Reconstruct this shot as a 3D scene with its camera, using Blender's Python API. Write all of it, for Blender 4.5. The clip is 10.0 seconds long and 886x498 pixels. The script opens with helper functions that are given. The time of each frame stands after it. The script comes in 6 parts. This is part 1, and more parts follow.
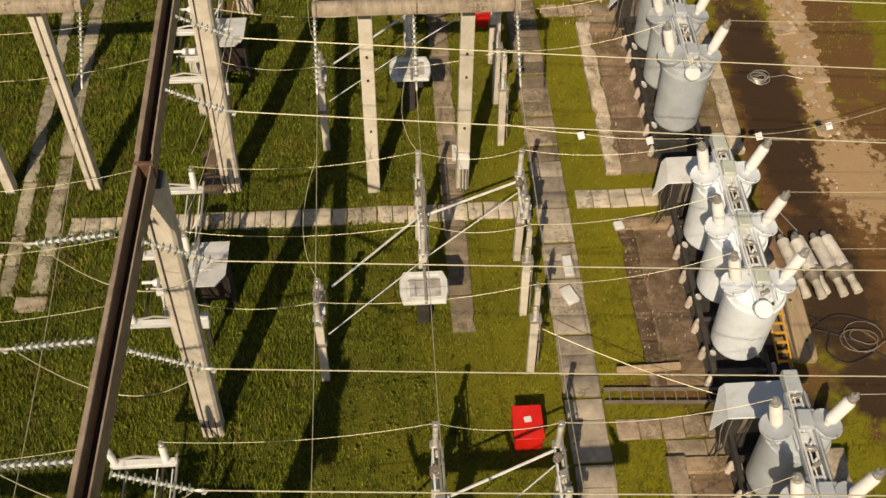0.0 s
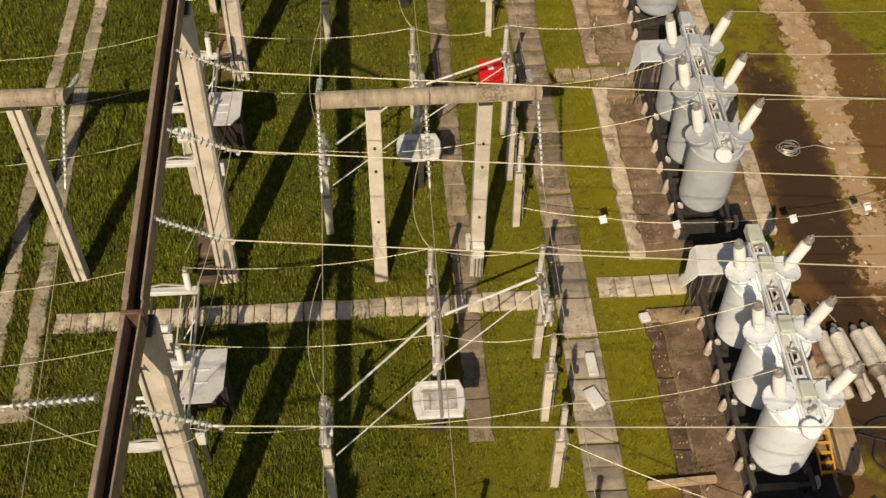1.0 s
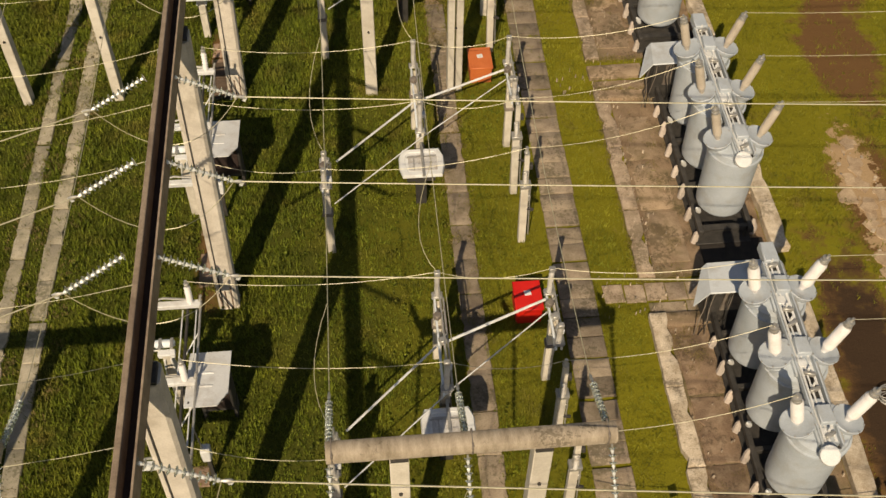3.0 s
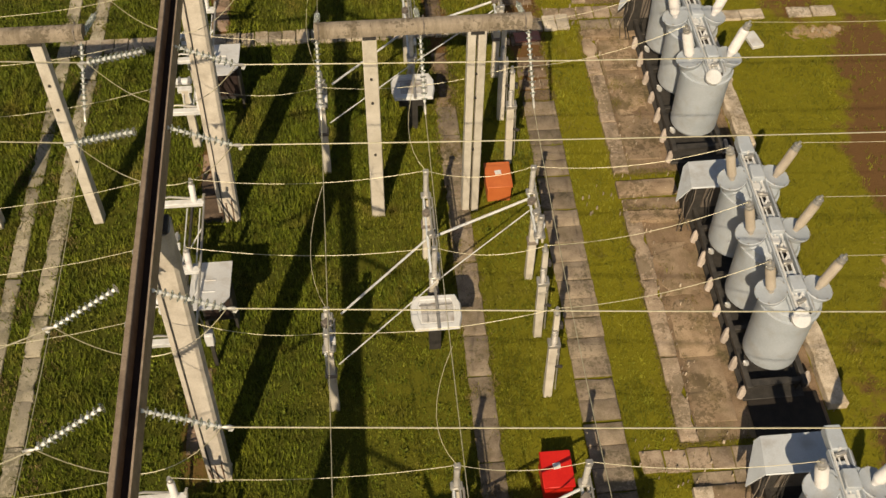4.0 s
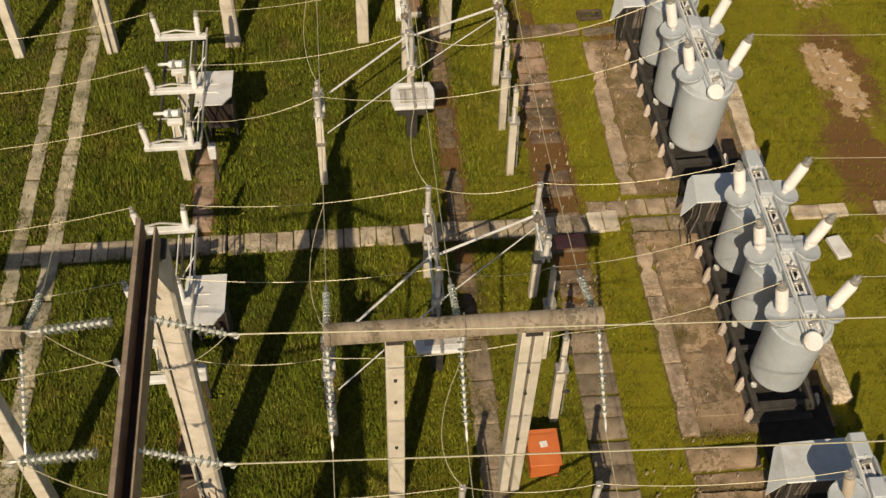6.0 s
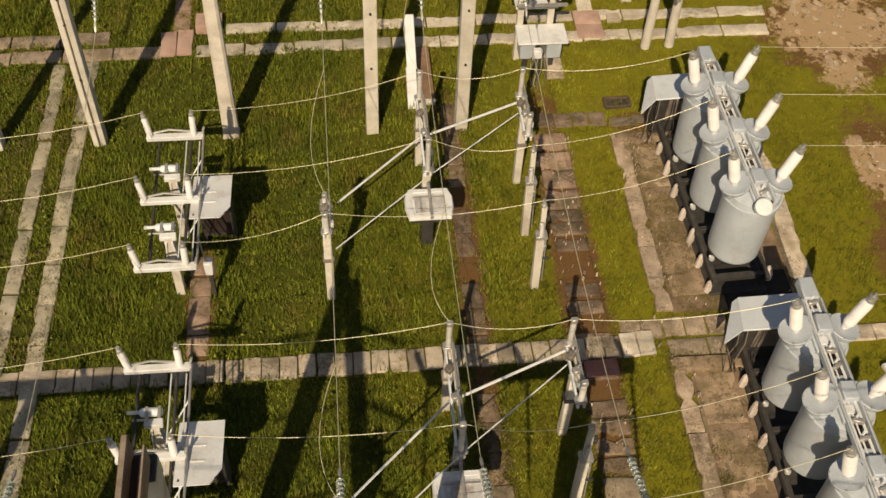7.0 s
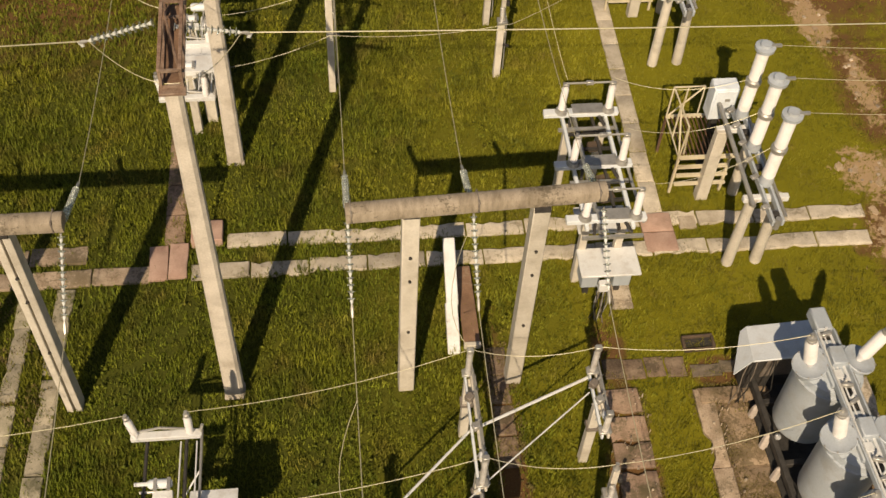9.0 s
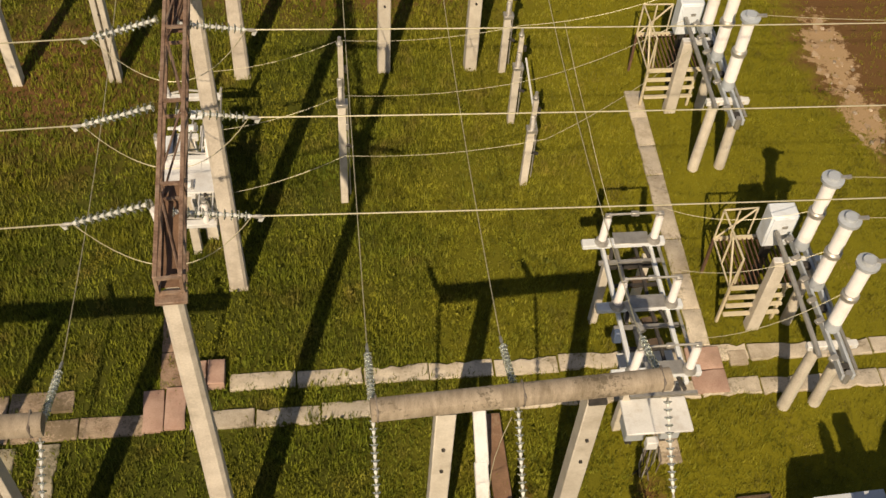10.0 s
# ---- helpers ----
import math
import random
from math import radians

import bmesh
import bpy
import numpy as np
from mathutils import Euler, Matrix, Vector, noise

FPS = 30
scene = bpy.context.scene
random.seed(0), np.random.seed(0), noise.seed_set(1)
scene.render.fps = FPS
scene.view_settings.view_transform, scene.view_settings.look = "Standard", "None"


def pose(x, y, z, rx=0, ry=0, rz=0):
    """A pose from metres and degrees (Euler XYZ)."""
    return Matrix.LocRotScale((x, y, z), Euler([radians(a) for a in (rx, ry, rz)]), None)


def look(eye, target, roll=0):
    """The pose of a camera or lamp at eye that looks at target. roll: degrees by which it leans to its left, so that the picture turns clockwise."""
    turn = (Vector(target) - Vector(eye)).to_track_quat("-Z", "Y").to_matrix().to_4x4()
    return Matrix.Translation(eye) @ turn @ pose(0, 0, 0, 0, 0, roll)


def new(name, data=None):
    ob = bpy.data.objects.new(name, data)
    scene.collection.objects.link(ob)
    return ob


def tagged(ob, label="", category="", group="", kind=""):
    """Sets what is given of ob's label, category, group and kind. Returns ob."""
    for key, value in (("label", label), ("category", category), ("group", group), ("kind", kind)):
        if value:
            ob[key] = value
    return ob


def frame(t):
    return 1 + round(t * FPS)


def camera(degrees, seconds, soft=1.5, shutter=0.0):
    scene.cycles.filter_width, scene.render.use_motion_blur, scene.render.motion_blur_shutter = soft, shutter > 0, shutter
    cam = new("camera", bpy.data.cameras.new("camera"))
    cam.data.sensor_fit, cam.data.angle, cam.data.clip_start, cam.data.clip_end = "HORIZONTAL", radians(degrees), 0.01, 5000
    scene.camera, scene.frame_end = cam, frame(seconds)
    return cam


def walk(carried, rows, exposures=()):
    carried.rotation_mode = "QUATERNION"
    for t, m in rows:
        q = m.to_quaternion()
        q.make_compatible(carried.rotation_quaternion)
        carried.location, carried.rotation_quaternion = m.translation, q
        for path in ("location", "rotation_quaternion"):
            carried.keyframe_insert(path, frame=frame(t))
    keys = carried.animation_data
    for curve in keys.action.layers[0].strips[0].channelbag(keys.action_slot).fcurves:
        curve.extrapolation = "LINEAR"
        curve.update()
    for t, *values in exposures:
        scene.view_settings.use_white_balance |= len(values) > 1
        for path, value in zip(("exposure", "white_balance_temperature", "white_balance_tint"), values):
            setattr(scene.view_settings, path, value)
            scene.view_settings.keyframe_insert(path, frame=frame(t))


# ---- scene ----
cam = camera(43.4, 10.0)
PATH = [
    (0, (0.303, -16.282, 18.192), (0.397, -15.036, 16.63), 1.0),
    (0.5, (0.197, -15.186, 18.084), (0.297, -13.934, 16.527), 0.9),
    (1, (0.074, -13.821, 18.053), (0.18, -12.572, 16.495), 1.0),
    (1.5, (0.04, -12.354, 17.996), (0.147, -11.103, 16.439), 0.7),
    (2, (0.095, -10.516, 18.068), (0.195, -9.281, 16.498), 0.2),
    (2.5, (-0.066, -8.84, 18.038), (0.046, -7.599, 16.474), 0.5),
    (4, (-0.163, -3.191, 17.886), (-0.038, -1.956, 16.319), 0.9),
    (4.5, (-0.163, -1.323, 17.859), (-0.033, -0.096, 16.285), 1.1),
    (5, (-0.237, 0.402, 17.836), (-0.101, 1.623, 16.259), 1.5),
    (5.5, (-0.33, 2.01, 17.722), (-0.184, 3.232, 16.145), 1.9),
    (7, (-0.659, 6.526, 17.295), (-0.49, 7.763, 15.732), 3.0),
    (7.5, (-0.749, 8.124, 17.24), (-0.572, 9.359, 15.677), 3.3),
    (8, (-0.978, 9.802, 17.23), (-0.788, 11.033, 15.665), 3.8),
    (8.5, (-1.056, 11.478, 17.171), (-0.865, 12.709, 15.607), 4.0),
    (9, (-1.039, 13.3, 17.218), (-0.856, 14.519, 15.643), 3.8),
    (9.5, (-1.289, 14.955, 17.101), (-1.09, 16.177, 15.53), 4.3),
    (10, (-1.299, 16.598, 17.002), (-1.104, 17.821, 15.432), 4.3),
]
walk(cam, [(t, look(eye, target, roll)) for t, eye, target, roll in PATH], [(0, -0.05, 7600, 12), (6, -0.05, 7600, 11), (10, -0.02, 7800, 14)])

# ---- world, sun, exposure ----
world = bpy.data.worlds.new("sky")
scene.world = world
world.use_nodes = True
wn = world.node_tree
wn.nodes.clear()
sky = wn.nodes.new("ShaderNodeTexSky")
sky.sky_type = "NISHITA"
sky.sun_disc = False
SUN_FROM = Vector((-1.6, -5.3, 5.0)).normalized()
sky.sun_elevation = math.asin(SUN_FROM.z)
sky.sun_rotation = math.atan2(SUN_FROM.x, SUN_FROM.y)
bg = wn.nodes.new("ShaderNodeBackground")
bg.inputs["Strength"].default_value = 0.066
wo = wn.nodes.new("ShaderNodeOutputWorld")
wn.links.new(sky.outputs[0], bg.inputs[0])
wn.links.new(bg.outputs[0], wo.inputs[0])
sun_data = bpy.data.lights.new("sun", "SUN")
sun_data.energy = 4.55
sun_data.angle = radians(0.5)
sun_data.color = (1.0, 0.90, 0.72)
sun = new("sun", sun_data)
sun.matrix_world = look(SUN_FROM * 60, (0, 0, 0))


# ---- materials ----
def material(name, colours, rough=0.8, metal=0.0, scale=3.0, fine=40.0, bump=0.3, island=False, vary=0.12,
             stain=None, stain_scale=1.2, stain_amount=0.5, stretch=(1, 1, 1), depth=0.01, spec=0.5, moss=None, moss_amount=0.5, moss_cut=0.54):
    """Two-scale noise between two colours, a stain layer, a bump, and a random change of value per piece."""
    m = bpy.data.materials.new(name)
    m.use_nodes = True
    nt = m.node_tree
    n, l = nt.nodes, nt.links
    b = n["Principled BSDF"]
    b.inputs["Roughness"].default_value = rough
    b.inputs["Metallic"].default_value = metal
    b.inputs["Specular IOR Level"].default_value = spec
    geo = n.new("ShaderNodeNewGeometry")
    mp = n.new("ShaderNodeMapping")
    mp.inputs["Scale"].default_value = stretch
    l.new(geo.outputs["Position"], mp.inputs["Vector"])
    big = n.new("ShaderNodeTexNoise")
    big.inputs["Scale"].default_value = scale
    big.inputs["Detail"].default_value = 5
    small = n.new("ShaderNodeTexNoise")
    small.inputs["Scale"].default_value = fine
    small.inputs["Detail"].default_value = 4
    l.new(mp.outputs[0], big.inputs["Vector"])
    l.new(mp.outputs[0], small.inputs["Vector"])
    add = n.new("ShaderNodeMath")
    add.operation = "MULTIPLY_ADD"
    add.inputs[1].default_value = 0.45
    l.new(small.outputs[0], add.inputs[0])
    half = n.new("ShaderNodeMath")
    half.operation = "MULTIPLY"
    half.inputs[1].default_value = 0.6
    l.new(big.outputs[0], half.inputs[0])
    l.new(half.outputs[0], add.inputs[2])
    ramp = n.new("ShaderNodeValToRGB")
    ramp.color_ramp.elements[0].position = 0.36
    ramp.color_ramp.elements[1].position = 0.68
    ramp.color_ramp.elements[0].color = (*colours[0], 1)
    ramp.color_ramp.elements[1].color = (*colours[1], 1)
    l.new(add.outputs[0], ramp.inputs[0])
    last = ramp.outputs[0]
    if stain:
        st = n.new("ShaderNodeTexNoise")
        st.inputs["Scale"].default_value = stain_scale
        st.inputs["Detail"].default_value = 8
        st.inputs["Roughness"].default_value = 0.65
        off = n.new("ShaderNodeMapping")
        off.inputs["Location"].default_value = (7.3, 2.1, 4.4)
        l.new(mp.outputs[0], off.inputs["Vector"])
        l.new(off.outputs[0], st.inputs["Vector"])
        sr = n.new("ShaderNodeMapRange")
        sr.inputs["From Min"].default_value = 0.5
        sr.inputs["From Max"].default_value = 0.68
        sr.inputs["To Max"].default_value = stain_amount
        l.new(st.outputs[0], sr.inputs["Value"])
        mix = n.new("ShaderNodeMix")
        mix.data_type = "RGBA"
        mix.inputs["B"].default_value = (*stain, 1)
        l.new(sr.outputs[0], mix.inputs["Factor"])
        l.new(last, mix.inputs["A"])
        last = mix.outputs["Result"]
    if moss:
        # moss and lichen: fine specks gathered in patches
        where = n.new("ShaderNodeTexNoise")
        where.inputs["Scale"].default_value, where.inputs["Detail"].default_value = 1.7, 3
        speck = n.new("ShaderNodeTexNoise")
        speck.inputs["Scale"].default_value, speck.inputs["Detail"].default_value, speck.inputs["Roughness"].default_value = 15.0, 7, 0.66
        shift = n.new("ShaderNodeMapping")
        shift.inputs["Location"].default_value = (3.7, 9.2, 1.4)
        l.new(geo.outputs["Position"], shift.inputs["Vector"])
        l.new(shift.outputs[0], where.inputs["Vector"])
        l.new(shift.outputs[0], speck.inputs["Vector"])
        both = n.new("ShaderNodeMath")
        both.operation = "ADD"
        l.new(where.outputs[0], both.inputs[0])
        l.new(speck.outputs[0], both.inputs[1])
        mr = n.new("ShaderNodeMapRange")
        mr.inputs["From Min"].default_value, mr.inputs["From Max"].default_value = 2 * moss_cut, 2 * moss_cut + 0.07
        mr.inputs["To Max"].default_value = moss_amount
        l.new(both.outputs[0], mr.inputs["Value"])
        mm = n.new("ShaderNodeMix")
        mm.data_type = "RGBA"
        mm.inputs["B"].default_value = (*moss, 1)
        l.new(mr.outputs[0], mm.inputs["Factor"])
        l.new(last, mm.inputs["A"])
        last = mm.outputs["Result"]
    hsv = n.new("ShaderNodeHueSaturation")
    if island:
        rnd = geo.outputs["Random Per Island"]
    else:
        oi = n.new("ShaderNodeObjectInfo")
        rnd = oi.outputs["Random"]
    vr = n.new("ShaderNodeMapRange")
    vr.inputs["To Min"].default_value = 1 - vary
    vr.inputs["To Max"].default_value = 1 + vary
    l.new(rnd, vr.inputs["Value"])
    l.new(vr.outputs[0], hsv.inputs["Value"])
    l.new(last, hsv.inputs["Color"])
    l.new(hsv.outputs[0], b.inputs["Base Color"])
    if bump:
        bp = n.new("ShaderNodeBump")
        bp.inputs["Strength"].default_value = bump
        bp.inputs["Distance"].default_value = depth
        l.new(add.outputs[0], bp.inputs["Height"])
        l.new(bp.outputs[0], b.inputs["Normal"])
    return m


M_CONCRETE = material("pale_concrete", ((0.48, 0.42, 0.35), (0.68, 0.61, 0.52)), 0.9, stain=(0.26, 0.21, 0.15), stain_amount=0.5, stain_scale=2.0)
M_BEAM = material("weathered_concrete", ((0.25, 0.20, 0.145), (0.43, 0.355, 0.27)), 0.9, scale=4, stain=(0.12, 0.09, 0.05), stain_amount=0.65, stretch=(3.5, 1, 1), moss=(0.07, 0.055, 0.03), moss_cut=0.54, moss_amount=0.6)
M_SLAB = material("slab_concrete", ((0.27, 0.215, 0.155), (0.48, 0.40, 0.31)), 0.95, vary=0.36, stain=(0.15, 0.11, 0.065), stain_amount=0.6, stain_scale=2.2, moss=(0.075, 0.062, 0.03), moss_cut=0.55)
M_SLAB_PALE = material("pale_cover_slab", ((0.37, 0.315, 0.245), (0.61, 0.535, 0.43)), 0.95, vary=0.22, stain=(0.22, 0.17, 0.11), stain_amount=0.5, stain_scale=2.2, moss=(0.12, 0.10, 0.055), moss_cut=0.56)
M_SLAB_DARK = material("weathered_slab", ((0.165, 0.122, 0.085), (0.32, 0.255, 0.185)), 0.95, vary=0.30, scale=4, stain=(0.12, 0.095, 0.05), stain_amount=0.6, stain_scale=2.0, moss=(0.055, 0.05, 0.02), moss_cut=0.53)
M_SLAB_GREY = material("grey_walkway_slab", ((0.27, 0.225, 0.175), (0.42, 0.36, 0.285)), 0.95, vary=0.26, scale=4, stain=(0.16, 0.12, 0.08), stain_amount=0.6, stain_scale=2.4, moss=(0.07, 0.06, 0.03), moss_cut=0.56)
M_SLAB_OLD = material("dark_cracked_slab", ((0.085, 0.052, 0.032), (0.22, 0.155, 0.105)), 0.95, vary=0.3, scale=5, stain=(0.34, 0.26, 0.18), stain_amount=0.4, stain_scale=3.4, moss=(0.05, 0.04, 0.02), moss_cut=0.525, moss_amount=0.6)
M_SLAB_MOSS = material("mossy_slab", ((0.27, 0.235, 0.17), (0.46, 0.40, 0.30)), 0.95, vary=0.2, stain=(0.10, 0.095, 0.04), stain_amount=0.6, stain_scale=1.6, moss=(0.06, 0.06, 0.02), moss_cut=0.545)
M_SLAB_RED = material("pinkish_brown_slab", ((0.20, 0.125, 0.085), (0.36, 0.25, 0.18)), 0.95, vary=0.25, stain=(0.09, 0.07, 0.035), stain_amount=0.7, stain_scale=2.2, moss=(0.05, 0.05, 0.018), moss_cut=0.515)
M_SLAB_PINK = material("pink_slab", ((0.36, 0.22, 0.17), (0.50, 0.34, 0.27)), 0.95, vary=0.12, stain=(0.20, 0.13, 0.09), stain_amount=0.5)
M_KERB = material("kerb_concrete", ((0.36, 0.28, 0.195), (0.66, 0.56, 0.44)), 0.95, vary=0.15, scale=5, stain=(0.20, 0.145, 0.085), stain_amount=0.6, stain_scale=1.9, moss=(0.11, 0.085, 0.05), moss_cut=0.525, moss_amount=0.5)
M_KERB_BROWN = material("brown_kerb", ((0.24, 0.17, 0.115), (0.45, 0.35, 0.26)), 0.95, vary=0.16, scale=5, stain=(0.14, 0.105, 0.055), stain_amount=0.65, stain_scale=1.9, moss=(0.085, 0.065, 0.03), moss_cut=0.52, moss_amount=0.5)
M_KERB_DIRT = material("earth_covered_kerb", ((0.055, 0.032, 0.018), (0.13, 0.082, 0.048)), 1.0, vary=0.2, scale=5, bump=0.7, stain=(0.42, 0.33, 0.23), stain_amount=0.6, stain_scale=3.4, moss=(0.03, 0.026, 0.012))
M_PAD = material("pad_earth", ((0.13, 0.08, 0.045), (0.30, 0.21, 0.135)), 1.0, scale=2.5, fine=60, bump=0.6, vary=0.05, stain=(0.10, 0.10, 0.035), stain_amount=0.6, stain_scale=1.0, moss=(0.05, 0.04, 0.018), moss_cut=0.53)
M_PADSLAB = material("pad_slab", ((0.22, 0.148, 0.092), (0.41, 0.30, 0.20)), 0.97, scale=3, fine=55, bump=0.5, vary=0.14, stain=(0.13, 0.095, 0.04), stain_amount=0.8, stain_scale=2.0, moss=(0.075, 0.055, 0.022), moss_cut=0.515, moss_amount=0.6)
M_PADDARK = material("dark_pad_slab", ((0.105, 0.066, 0.042), (0.245, 0.165, 0.108)), 0.97, scale=3, fine=55, bump=0.5, vary=0.2, stain=(0.38, 0.29, 0.20), stain_amount=0.45, stain_scale=3.6, moss=(0.05, 0.035, 0.018), moss_cut=0.52, moss_amount=0.5)
# near black, stands in for the deep shadow behind each breaker
M_SHADOW_BED = material("shadow_black_ground", ((0.010, 0.008, 0.007), (0.032, 0.024, 0.018)), 0.9, scale=6, fine=80, bump=0.6, vary=0.05)
M_RUST = material("rusty_steel", ((0.085, 0.045, 0.03), (0.20, 0.105, 0.065)), 0.75, 0.2, scale=6, stain=(0.28, 0.19, 0.13), stain_amount=0.35)
M_TRUSS = material("faded_rusty_angle_iron", ((0.13, 0.07, 0.045), (0.34, 0.225, 0.16)), 0.75, 0.15, scale=7, stain=(0.44, 0.35, 0.27), stain_amount=0.5, stain_scale=3.0)
# the beam's steel twice: web in its shaded colour, flange in its sunlit one
M_SHADESTEEL = material("shaded_brown_steel", ((0.018, 0.011, 0.010), (0.045, 0.027, 0.022)), 0.7, 0.1, scale=5)
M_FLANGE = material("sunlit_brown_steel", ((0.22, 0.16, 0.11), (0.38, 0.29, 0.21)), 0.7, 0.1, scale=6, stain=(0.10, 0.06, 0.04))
M_GREY = material("grey_enamel", ((0.355, 0.392, 0.425), (0.465, 0.50, 0.54)), 0.5, scale=2, vary=0.04, bump=0.08, stain=(0.30, 0.27, 0.22), stain_amount=0.35, stain_scale=2.5)
M_HOOD = material("dull_grey_enamel", ((0.48, 0.51, 0.54), (0.60, 0.63, 0.66)), 0.6, scale=2, vary=0.06, bump=0.08, stain=(0.34, 0.31, 0.27), stain_amount=0.5, stain_scale=2.2)
M_GREYW = material("pale_grey_enamel", ((0.63, 0.66, 0.68), (0.75, 0.78, 0.80)), 0.5, scale=2, vary=0.03, bump=0.08, stain=(0.48, 0.44, 0.38), stain_amount=0.35, stain_scale=2.5)
M_WHITE = material("white_paint", ((0.60, 0.60, 0.59), (0.76, 0.76, 0.75)), 0.5, scale=2, vary=0.05, bump=0.06, stain=(0.36, 0.29, 0.22), stain_amount=0.4, stain_scale=3)
M_PORC = material("white_porcelain", ((0.73, 0.70, 0.685), (0.83, 0.80, 0.785)), 0.22, scale=3, vary=0.04, bump=0.0, stain=(0.52, 0.45, 0.38), stain_amount=0.3, stain_scale=4)
M_PORCD = material("grey_porcelain", ((0.30, 0.25, 0.22), (0.42, 0.36, 0.32)), 0.3, scale=3, vary=0.06, bump=0.0)
M_PORCT = material("tan_porcelain", ((0.36, 0.30, 0.235), (0.50, 0.43, 0.35)), 0.3, scale=3, vary=0.05, bump=0.0, stain=(0.60, 0.54, 0.46), stain_amount=0.4, stain_scale=3)
M_PORCG = material("grimy_porcelain", ((0.46, 0.43, 0.39), (0.64, 0.61, 0.57)), 0.4, scale=4, vary=0.14, bump=0.0, stain=(0.26, 0.20, 0.14), stain_amount=0.55, stain_scale=4)
M_FRESH = material("fresh_white_enamel", ((0.66, 0.72, 0.78), (0.78, 0.83, 0.89)), 0.45, scale=2, vary=0.02, bump=0.05, stain=(0.52, 0.52, 0.52), stain_amount=0.5, stain_scale=2.5)
M_MINT = material("pale_green_enamel", ((0.42, 0.47, 0.42), (0.56, 0.61, 0.55)), 0.5, scale=3, vary=0.08, bump=0.05, stain=(0.34, 0.32, 0.26), stain_amount=0.4)
M_GLASS = material("string_glass", ((0.72, 0.78, 0.73), (0.88, 0.92, 0.89)), 0.08, scale=5, vary=0.06, bump=0.0, spec=0.9)
M_GLASS.node_tree.nodes["Principled BSDF"].inputs["Transmission Weight"].default_value = 0.8
M_BEAD = material("bright_cap_iron", ((0.58, 0.58, 0.55), (0.78, 0.78, 0.75)), 0.35, 0.2, scale=8, vary=0.12, bump=0.0)
M_GALV = material("galvanised_steel", ((0.36, 0.34, 0.31), (0.52, 0.50, 0.46)), 0.45, 0.55, scale=8, vary=0.08, bump=0.1)
M_POST = material("pale_post_concrete", ((0.50, 0.45, 0.37), (0.68, 0.62, 0.53)), 0.9, stain=(0.33, 0.27, 0.2), stain_amount=0.4, stain_scale=3)
M_RED = material("red_paint", ((0.55, 0.008, 0.006), (0.68, 0.02, 0.012)), 0.5, vary=0.03, bump=0.05, stain=(0.35, 0.012, 0.008), stain_amount=0.3)
M_FADED = material("faded_red_paint", ((0.26, 0.09, 0.065), (0.40, 0.17, 0.13)), 0.8, scale=6, stain=(0.30, 0.22, 0.17), stain_amount=0.7, stain_scale=3.0)
M_ORANGE = material("faded_orange_paint", ((0.50, 0.115, 0.03), (0.62, 0.17, 0.05)), 0.6, vary=0.03, bump=0.05, stain=(0.38, 0.10, 0.04), stain_amount=0.4)
M_WIRE = material("aluminium_wire", ((0.44, 0.40, 0.27), (0.58, 0.53, 0.38)), 0.5, 0.3, scale=10, vary=0.05, bump=0.0)
M_BLACK = material("black_rubber", ((0.010, 0.010, 0.010), (0.03, 0.028, 0.026)), 0.7, vary=0.05, bump=0.1)
# for dark steel parts, and for shade painted under hoods, roofs and tanks
M_SHADE = material("dark_and_shaded_steel", ((0.03, 0.028, 0.026), (0.07, 0.062, 0.055)), 0.7, 0.2, scale=8)
M_YELLOW = material("yellow_paint", ((0.50, 0.24, 0.02), (0.66, 0.34, 0.04)), 0.55, vary=0.04, bump=0.05, stain=(0.28, 0.16, 0.05))
M_CREAM = material("cream_paint", ((0.56, 0.48, 0.33), (0.70, 0.62, 0.46)), 0.55, vary=0.04, bump=0.05, stain=(0.30, 0.22, 0.14), stain_amount=0.4)
M_WOOD = material("weathered_timber", ((0.30, 0.21, 0.12), (0.46, 0.34, 0.22)), 0.85, scale=3, fine=25, stretch=(8, 1, 8), stain=(0.16, 0.11, 0.07))
M_PILE = material("pinkish_concrete", ((0.42, 0.345, 0.29), (0.60, 0.52, 0.46)), 0.9, vary=0.18, stain=(0.22, 0.16, 0.12), stain_amount=0.5, stain_scale=4)
M_BROWN = material("brown_board", ((0.155, 0.085, 0.05), (0.27, 0.155, 0.095)), 0.85, scale=4, stain=(0.10, 0.06, 0.04), moss=(0.30, 0.22, 0.15), moss_amount=0.5, moss_cut=0.56)
M_MUD = material("dark_rusty_lid", ((0.045, 0.03, 0.02), (0.13, 0.085, 0.055)), 0.85, scale=6, stain=(0.2, 0.15, 0.1), stain_amount=0.3)
M_GRIME = material("grimy_enamel", ((0.34, 0.32, 0.30), (0.62, 0.60, 0.58)), 0.6, scale=5, vary=0.15, bump=0.05, stain=(0.22, 0.16, 0.11), stain_amount=0.7, stain_scale=3.5)
M_CLAY = material("grey_brown_iron", ((0.15, 0.12, 0.10), (0.27, 0.23, 0.19)), 0.6, 0.2, scale=5)
M_BLUE = material("blue_paint", ((0.06, 0.09, 0.16), (0.10, 0.14, 0.22)), 0.5, bump=0.05)
M_CRUST = material("pale_crust", ((0.30, 0.205, 0.125), (0.52, 0.39, 0.26)), 0.97, scale=3, island=True, vary=0.07, stain=(0.20, 0.12, 0.065), stain_amount=0.6, stain_scale=3.0)
M_DRY = material("dry_olive_growth", ((0.085, 0.068, 0.020), (0.23, 0.17, 0.062)), 0.95, scale=3, island=True, vary=0.3, bump=0.0)
M_STONE = material("pale_rubble", ((0.30, 0.23, 0.165), (0.52, 0.43, 0.33)), 0.95, island=True, vary=0.45)

